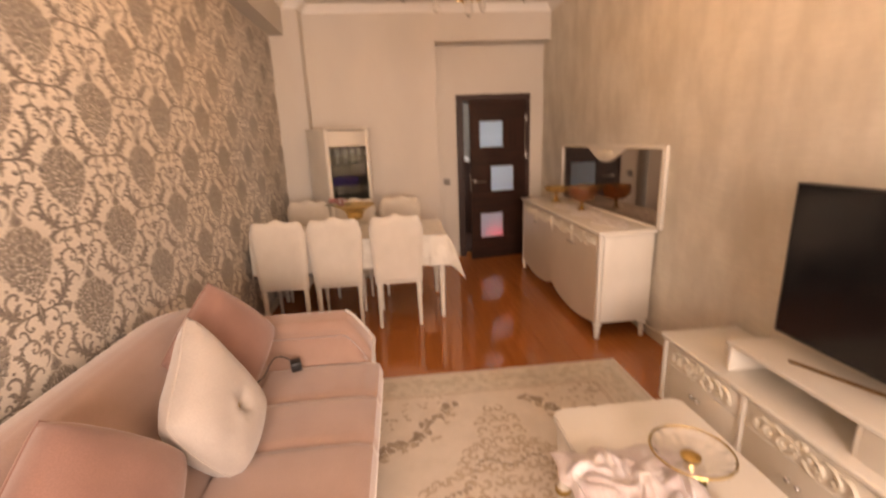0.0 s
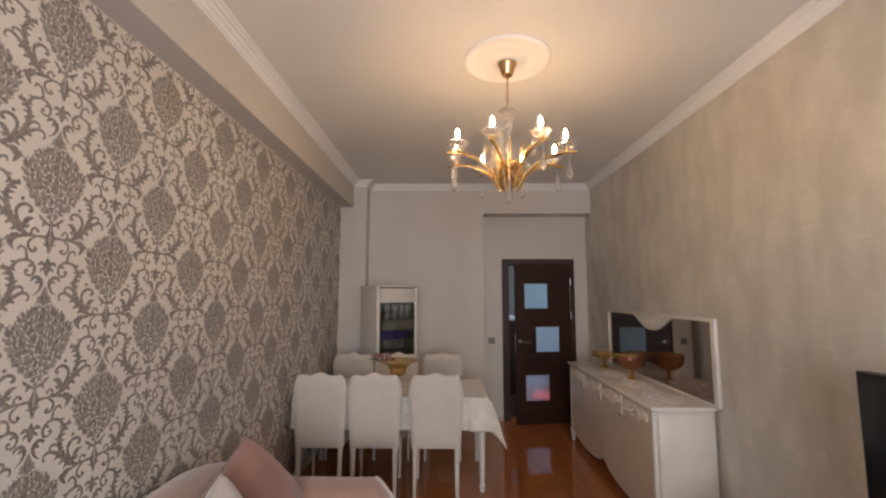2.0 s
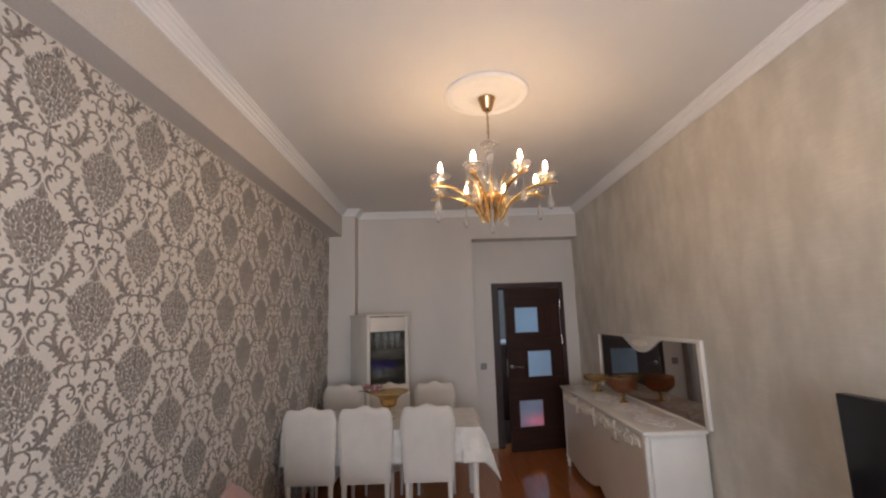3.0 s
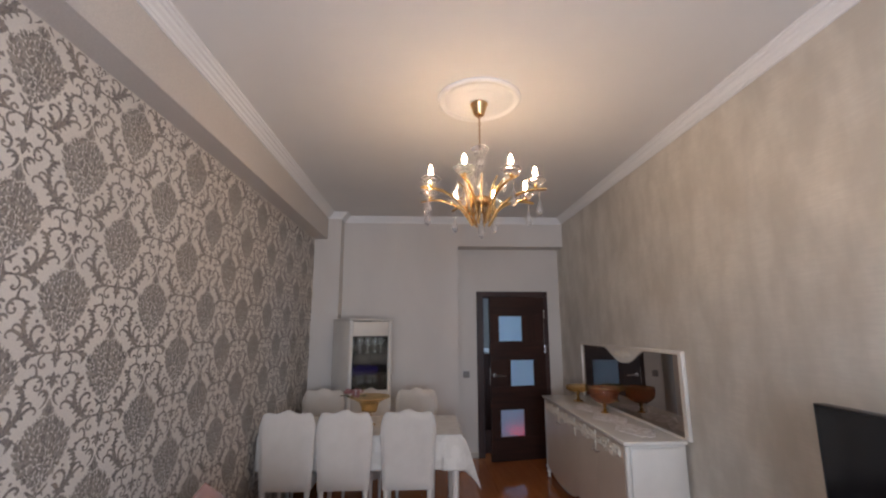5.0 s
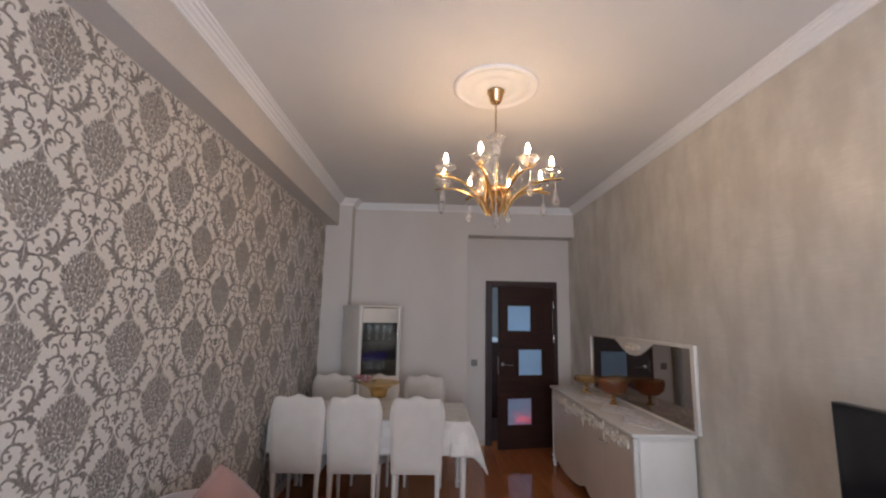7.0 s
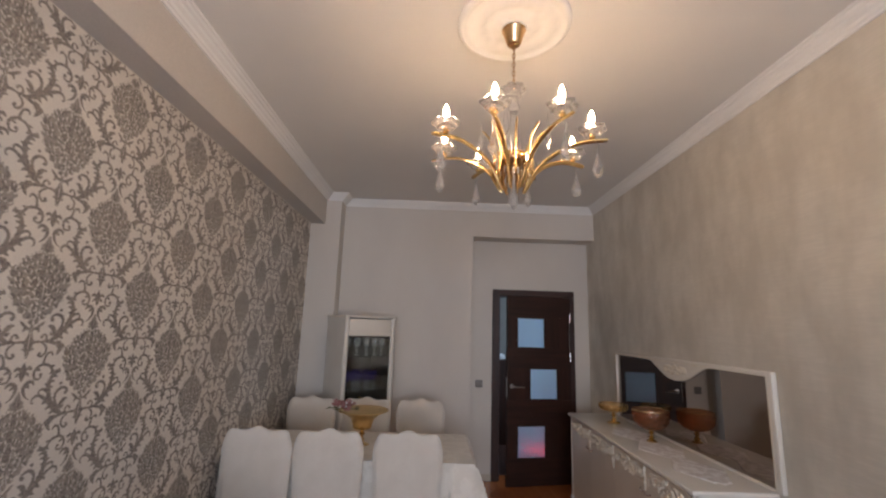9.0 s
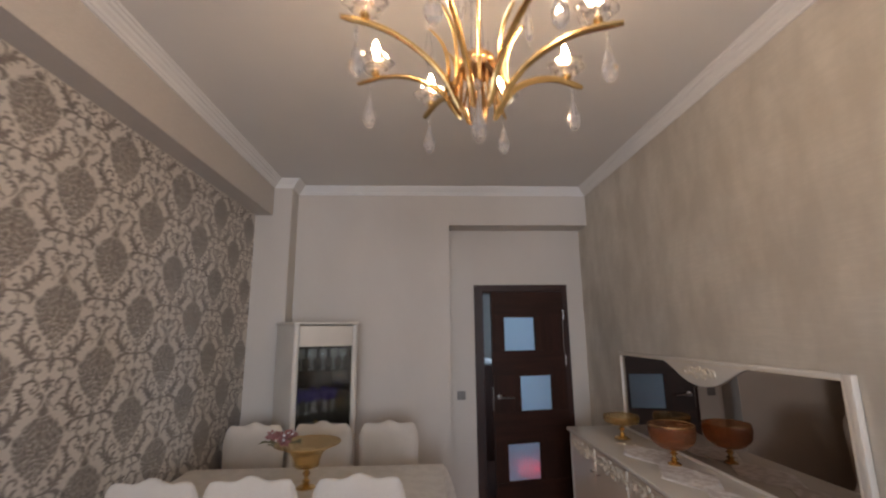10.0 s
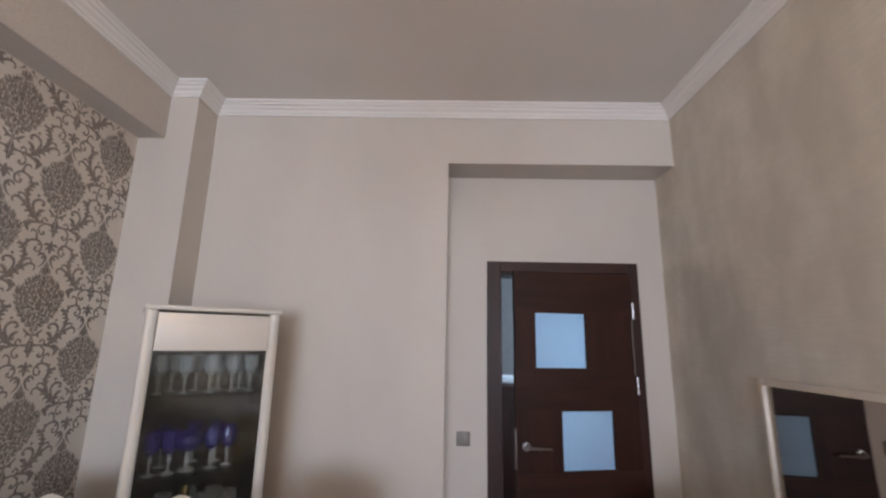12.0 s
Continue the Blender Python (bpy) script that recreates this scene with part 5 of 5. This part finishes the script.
def crumple(u, v):
    x, y = (u - 0.5) * 0.44, (v - 0.5) * 0.52
    e = min(u, 1 - u, v, 1 - v)
    q = Vector((x * 9, y * 9, 1.7))
    h = 0.040 * abs(noise.noise(q)) + 0.036 * abs(noise.noise(q * 2.6)) + 0.016
    h *= min(1, e * 7)
    sx, sy = 0.05 * noise.noise(q * 1.1 + Vector((5, 0, 0))), 0.05 * noise.noise(q * 1.1 + Vector((0, 7, 0)))
    return (x + sx, y + sy, 0.003 + h)


sheet(bm, 54, 70, crumple)
cr = part("cloth", bm, M_SILK, cloth2)
so = cr.modifiers.new("thickness", "SOLIDIFY")
so.thickness, so.offset = 0.0015, 1.0

# ---- sofa ----
sofa = thing("sofa", "dusty pink velvet sofa with sloping arms against the patterned wall", "sofa", (0, 0, 0.011))
QY0, QY1 = -0.35, 1.86
part("base", boxed(-1.13, -0.075, QY0 - 0.15, QY1 + 0.13, 0.055, 0.27, 0.02, 3), M_VELVET, sofa)
for x in (-1.05, -0.15):
    for y in (QY0 - 0.05, QY1 + 0.05):
        part("leg", lathe(bmesh.new(), [(0.018, 0), (0.024, 0.03), (0.028, 0.056)], (x, y, 0), 12), M_DOOR, sofa)
bm = bmesh.new()


def seat_at(u, v):
    y = QY0 + (QY1 - QY0) * v
    lengths = [(-0.55, 0.27), (-0.55, 0.400), (-0.60, 0.405), (-0.35, 0.418), (-0.12, 0.415), (-0.052, 0.395), (-0.038, 0.35), (-0.045, 0.27)]
    f = u * (len(lengths) - 1)
    i = min(int(f), len(lengths) - 2)
    t = f - i
    x = lengths[i][0] * (1 - t) + lengths[i + 1][0] * t
    z = lengths[i][1] * (1 - t) + lengths[i + 1][1] * t
    s = (y - QY0) / 0.316
    groove = -0.010 * math.exp(-((s - round(s)) / 0.07) ** 2)
    q = -0.012 * math.exp(-((x + 0.33) / 0.014) ** 2)
    if z > 0.3:
        z += (groove + q) * (1 if x < -0.1 else 0.6)
        x += groove * (0.4 if x > -0.1 else 0)
    return (x, y, z + (0.008 * math.sin(math.pi * (s % 1)) if z > 0.3 else 0))


bm2 = bmesh.new()
sheet(bm2, 42, 150, seat_at)
part("seat", bm2, M_VELVET, sofa, "channelled pink velvet seat")
box(bm, -1.13, -0.55, QY0, QY1, 0.271, 0.395)
part("seat_back_fill", bm, M_VELVET, sofa)


def back_profile(y):
    """Height of the crest along the sofa."""
    t = max(0, (y - 1.62) / 0.48)
    t0 = max(0, (-0.11 - y) / 0.4)
    return 0.798 - 0.11 * t ** 1.7 - 0.15 * t0 ** 1.7


bm = bmesh.new()


def back_at(u, v):
    y = QY0 - 0.17 + (QY1 + 0.2 - QY0 + 0.17) * v
    top = back_profile(y)
    sec = [(-0.60, 0.36), (-0.63, 0.42), (-0.70, 0.52), (-0.80, 0.66), (-0.885, top - 0.085), (-0.925, top - 0.030), (-0.965, top - 0.006), (-1.01, top), (-1.06, top - 0.008),
           (-1.10, top - 0.035), (-1.125, top - 0.09), (-1.13, 0.5), (-1.13, 0.28)]
    f = u * (len(sec) - 1)
    i = min(int(f), len(sec) - 2)
    t = f - i
    x = sec[i][0] * (1 - t) + sec[i + 1][0] * t
    z = sec[i][1] * (1 - t) + sec[i + 1][1] * t
    return (x, y, z)


g = sheet(bm, 36, 60, back_at)
for row in (0, -1):
    loop = [c[row] for c in g]
    bm.faces.new(loop if row else loop[::-1])
part("backrest", bm, M_VELVET, sofa, "smooth sloping velvet backrest")


def arm(sign, y_in):
    """The arm leans outward; its top dips to the seat front in a curve."""
    bm = bmesh.new()

    def top(x):
        t = max(0, (x + 0.235) / 0.145)
        return 0.645 - 0.180 * t ** 1.35

    def place(u, v):
        x = -1.12 + 1.03 * v
        h = top(x)
        k = (h - 0.27) / 0.38
        sec = [(0.0, 0.27), (0.020, 0.42), (0.085 * k, h - 0.115), (0.070 * k, h - 0.095), (0.072 * k, h - 0.060), (0.100 * k, h - 0.025), (0.150, h - 0.006), (0.175, h), (0.198, h - 0.008), (0.214, h - 0.040),
               (0.212, h * 0.6), (0.19, 0.28), (0.185, 0.06)]
        f = u * (len(sec) - 1)
        i = min(int(f), len(sec) - 2)
        t = f - i
        return (x, y_in + sign * (sec[i][0] * (1 - t) + sec[i + 1][0] * t), sec[i][1] * (1 - t) + sec[i + 1][1] * t)

    g = sheet(bm, 40, 44, place)
    for row in (0, -1):
        bm.faces.new([c[row] for c in g])
    bmesh.ops.recalc_face_normals(bm, faces=bm.faces)
    a_ob = part("arm", bm, M_VELVET, sofa, "sloping rolled arm")
    pts = [place(0.57, v) for v in np.linspace(0.86, 1.0, 10)] + [place(u, 1.0) for u in np.linspace(0.50, 0.02, 14)]
    part("piping", tube(bmesh.new(), [(p[0] + 0.003, p[1], p[2] + 0.003) for p in pts], 0.010, 8), M_VELVET_WHITE, a_ob, "pale piped front edge")


arm(1, QY1 - 0.02)
arm(-1, QY0 + 0.02)


def pillow(name, label, material, centre, normal, up, size, thick, spin, button=None, kite=0.0):
    c = new(name)
    z = Vector(normal).normalized()
    y = (Vector(up) - z * Vector(up).dot(z)).normalized()
    x = y.cross(z)
    c.matrix_world = Matrix.Translation(centre) @ Matrix((x, y, z)).transposed().to_4x4() @ Matrix.Rotation(radians(spin), 4, "Z")
    tagged(c, label, "pillow")
    bm = bmesh.new()
    N = 26

    def side(s):
        def place(u, v):
            a, b = 2 * u - 1, 2 * v - 1
            pinch = 1 - 0.10 * (1 - abs(b) ** 2.0) * abs(a) ** 3
            pinch2 = 1 - 0.10 * (1 - abs(a) ** 2.0) * abs(b) ** 3
            soft = 1 - (0.10 * (a * b) ** 4 if (a > 0 and b > 0 and kite) else (0.20 if kite else 0.13) * abs(a * b) ** 1.8)
            pinch, pinch2 = pinch * soft, pinch2 * soft
            h = thick * max((1 - a ** 2) * (1 - b ** 2), 0) ** 0.42
            h *= 1 + 0.08 * noise.noise(Vector((a * 2.3, b * 2.3, s)))
            if button:
                h -= thick * 0.42 * math.exp(-(a * a + b * b) / 0.018)
                h -= thick * 0.08 * math.exp(-(a * a + b * b) / 0.12) * abs(math.sin(3 * math.atan2(b, a)))
            p = (a * size * pinch, b * size * pinch2)
            ux, uy = math.sin(radians(spin)), math.cos(radians(spin))
            rise = max((p[0] * ux + p[1] * uy) / size, 0) ** 2 * kite * size
            return (p[0] + ux * rise, p[1] + uy * rise, s * h)
        return place

    sheet(bm, N, N, side(1))
    sheet(bm, N, N, side(-1))
    bmesh.ops.remove_doubles(bm, verts=bm.verts, dist=0.0005)
    bmesh.ops.recalc_face_normals(bm, faces=bm.faces)
    part("cover", bm, material, c)
    rim = [(side(1)(u, 0.0)) for u in np.linspace(0, 1, 14)] + [side(1)(1.0, v) for v in np.linspace(0, 1, 14)[1:]] + \
          [side(1)(u, 1.0) for u in np.linspace(1, 0, 14)[1:]] + [side(1)(0.0, v) for v in np.linspace(1, 0, 14)[1:]]
    part("piping", tube(bmesh.new(), rim, 0.0045, 6), material, c)
    if button:
        part("button", lathe(bmesh.new(), [(0.016, 0.0), (0.018, 0.006), (0.012, 0.013), (0.002, 0.015)], (0, 0, thick * 0.56), 16), button, c, "round gold button")
    return c


pillow("pillow", "cream velvet pillow with a gold button on the pink sofa", M_VELVET_WHITE, (-0.598, 1.215, 0.605), (0.90, -0.10, 0.36), (0.0, 0.15, 1.0), 0.205, 0.125, 30, M_GOLD, 0.36)
pillow("pillow", "rose velvet pillow standing on its corner by the sofa arm", M_VELVET_DEEP, (-0.70, 1.60, 0.700), (0.82, -0.42, 0.36), (-0.1, 0.3, 1.0), 0.228, 0.095, 48)
pillow("pillow", "rose velvet pillow leaning on the middle of the sofa back", M_VELVET_DEEP, (-0.73, 0.77, 0.625), (0.80, -0.15, 0.55), (-0.3, 0.0, 1.0), 0.235, 0.125, 30)

charger = thing("phone_charger", "small black charger with cable on the pink sofa seat", "charger", (-0.47, 1.80, 0.437), 20)
part("plug", boxed(-0.026, 0.026, -0.032, 0.032, 0.001, 0.050, 0.008), M_BLACK, charger)
part("cable", tube(bmesh.new(), spline([(0.0, 0.03, 0.02), (-0.05, 0.05, 0.06), (-0.10, 0.03, 0.07), (-0.15, -0.02, 0.02), (-0.19, -0.05, 0.006)], 6), 0.0032, 6), M_BLACK, charger, "thin black cable")

# ---- rug ----
RX0, RX1, RY0, RY1 = -0.39, 1.53, -0.55, 2.375
rug = thing("rug", "cream floral rug with a beige border on the wooden floor", "rug", ((RX0 + RX1) / 2, (RY0 + RY1) / 2, 0))
a, b = (RX1 - RX0) / 2, (RY1 - RY0) / 2
part("rug_body", boxed(-a, a, -b, b, 0.0, 0.010, 0.004), M_RUG, rug, smooth=False)
bm = bmesh.new()
w0, w1 = 0.03, 0.23
for q in ((-a + w0, a - w0, b - w1, b - w0), (-a + w0, a - w0, -b + w0, -b + w1), (-a + w0, -a + w1, -b + w1, b - w1), (a - w1, a - w0, -b + w1, b - w1)):
    box(bm, q[0], q[1], q[2], q[3], 0.0095, 0.0112)
part("border", bm, M_RUG_BAND, rug, "beige patterned border", False)


def spray(st, u, v, ang, size, rnd):
    """A small leafy sprig."""
    ca, sa = math.cos(ang), math.sin(ang)
    for k in range(7):
        t = ang + (k - 3) * 0.5 + rnd.uniform(-0.15, 0.15)
        L = size * (1.0 - 0.12 * abs(k - 3))
        w = size * 0.17
        st.stroke([(u + 0.1 * L * math.cos(t), v + 0.1 * L * math.sin(t), 0.002), (u + 0.55 * L * math.cos(t), v + 0.55 * L * math.sin(t), w),
                   (u + L * math.cos(t + 0.2), v + L * math.sin(t + 0.2), 0.001)], 0.003)


def scroll(st, u, v, r, start, sweep, w):
    """A curl that winds in, with a blob at its heart; angles in degrees."""
    line = []
    for k in range(10):
        t = k / 9
        q = radians(start + sweep * t)
        line.append((u + r * (1 - 0.7 * t) * math.cos(q), v + r * (1 - 0.7 * t) * math.sin(q), w * (0.5 + 0.6 * math.sin(math.pi * t) + 0.5 * t)))
    st.stroke(line, 0.003)


rnd = random.Random(11)
brown, tan, pale = Strokes(), Strokes(), Strokes()
for su in (-1, 1):
    for sv in (-1, 1):
        # leafy garlands that cut the corners of the field
        for k in range(34):
            t = k / 33
            u, v = 0.22 + 0.46 * t, 1.10 - 0.40 * t - 0.05 * math.sin(math.pi * t) + 0.018 * math.sin(9 * t)
            for q in range(2):
                spray(brown, su * (u + rnd.uniform(-0.03, 0.03)), sv * (v + rnd.uniform(-0.03, 0.03)), rnd.uniform(0, 6.28), rnd.uniform(0.018, 0.032), rnd)
            if k % 2:
                spray(tan, su * (u - 0.02 + rnd.uniform(-0.05, 0.05)), sv * (v - 0.05 + rnd.uniform(-0.04, 0.04)), rnd.uniform(0, 6.28), 0.030, rnd)
        # corner filling beyond them
        for k in range(110):
            u, v = rnd.uniform(0.2, a - 0.26), rnd.uniform(0.55, b - 0.27)
            if 0.87 * u + v > 1.38:
                spray(tan, su * u, sv * v, rnd.uniform(0, 6.28), rnd.uniform(0.014, 0.026), rnd)
        # central scrolls, widening towards the middle
        for row in range(11):
            v = 1.02 - 0.092 * row
            wide = 0.07 + 0.034 * row + 0.03 * math.sin(1.7 * row)
            n = max(1, int(wide / 0.062))
            for k in range(n):
                u = 0.026 + wide * k / n
                scroll(tan, su * u, sv * v, 0.034, 90 + 70 * k + 50 * row, su * sv * (300 if (k + row) % 2 else -320), 0.0080)
                spray(tan, su * (u + 0.03), sv * (v - 0.04), rnd.uniform(0, 6.28), 0.020, rnd)
        for k in range(26):
            t = 0.5 * math.pi * (k + 0.5) / 26
            r = 1 + 0.07 * math.cos(10 * t)
            scroll(tan, su * 0.50 * r * math.cos(t), sv * 0.70 * r * math.sin(t), 0.030, 200 * k, su * sv * 300, 0.006)
            spray(brown, su * 0.42 * r * math.cos(t), sv * 0.60 * r * math.sin(t), t, 0.022, rnd)
for s in (-1, 1):
    for length, other, flip in ((b, a, False), (a, b, True)):
        n = int(2 * length / 0.085)
        for k in range(n + 1):
            p = -length + 0.05 + (2 * length - 0.10) * k / n
            for d, r, st, w in ((0.075, 0.036, pale, 0.007), (0.145, 0.026, tan, 0.005), (0.205, 0.022, pale, 0.005)):
                if abs(p) > length - d:
                    continue
                q = s * (other - d)
                arc = [(p + r * math.cos(t), q + s * r * math.sin(t), w) for t in np.linspace(0.1, math.pi - 0.1, 7)]
                st.stroke([(e[1], e[0], e[2]) if not flip else e for e in arc], 0.003)
for s in (-1, 1):
    for d in (0.245, 0.262, 0.025):
        x = a - d
        tan.stroke([(s * x, -b + d, 0.004), (s * x, 0, 0.004), (s * x, b - d, 0.004)], 0.002)
        y = b - d
        tan.stroke([(-a + d, s * y, 0.004), (0, s * y, 0.004), (a - d, s * y, 0.004)], 0.002)
pale.mesh("border_trim", lambda u, v, w: (u, v, 0.0118 + w), M_RUG, rug)
brown.mesh("garland", lambda u, v, w: (u, v, 0.0105 + w), M_RUG_BROWN, rug)
tan.mesh("scrollwork", lambda u, v, w: (u, v, 0.0115 + w), M_RUG_TAN, rug)

# ---- floor planks ----
PW, PL = 0.192, 1.285
plank_mesh = {}


def plank(w, l):
    key = (round(w, 4), round(l, 4))
    if key not in plank_mesh:
        bm = boxed(-w / 2 + 0.0002, w / 2 - 0.0002, -l / 2 + 0.0002, l / 2 - 0.0002, -0.009, 0.0, 0.0006, 1)
        me = bpy.data.meshes.new("plank")
        bm.to_mesh(me)
        bm.free()
        me.materials.append(M_PLANK)
        plank_mesh[key] = me
    return plank_mesh[key]


x = XL
k = 0
while x < XR - 0.001:
    w = min(PW, XR - x)
    y = YF - PL * ((k * 0.37) % 1)
    while y < YN - 0.001:
        y0, y1 = max(y, YF), min(y + PL, YN + 0.0)
        if y1 - y0 > 0.02:
            ob = new("plank", plank(w, y1 - y0))
            ob.parent = floor
            ob.location = (x + w / 2, (y0 + y1) / 2, 0)
        y += PL
    x += w
    k += 1
ob = new("threshold_board", plank(DX1 - DX0 - 0.03, 0.2))
ob.parent = floor
ob.location = ((DX0 + DX1) / 2, YN + 0.1, 0)
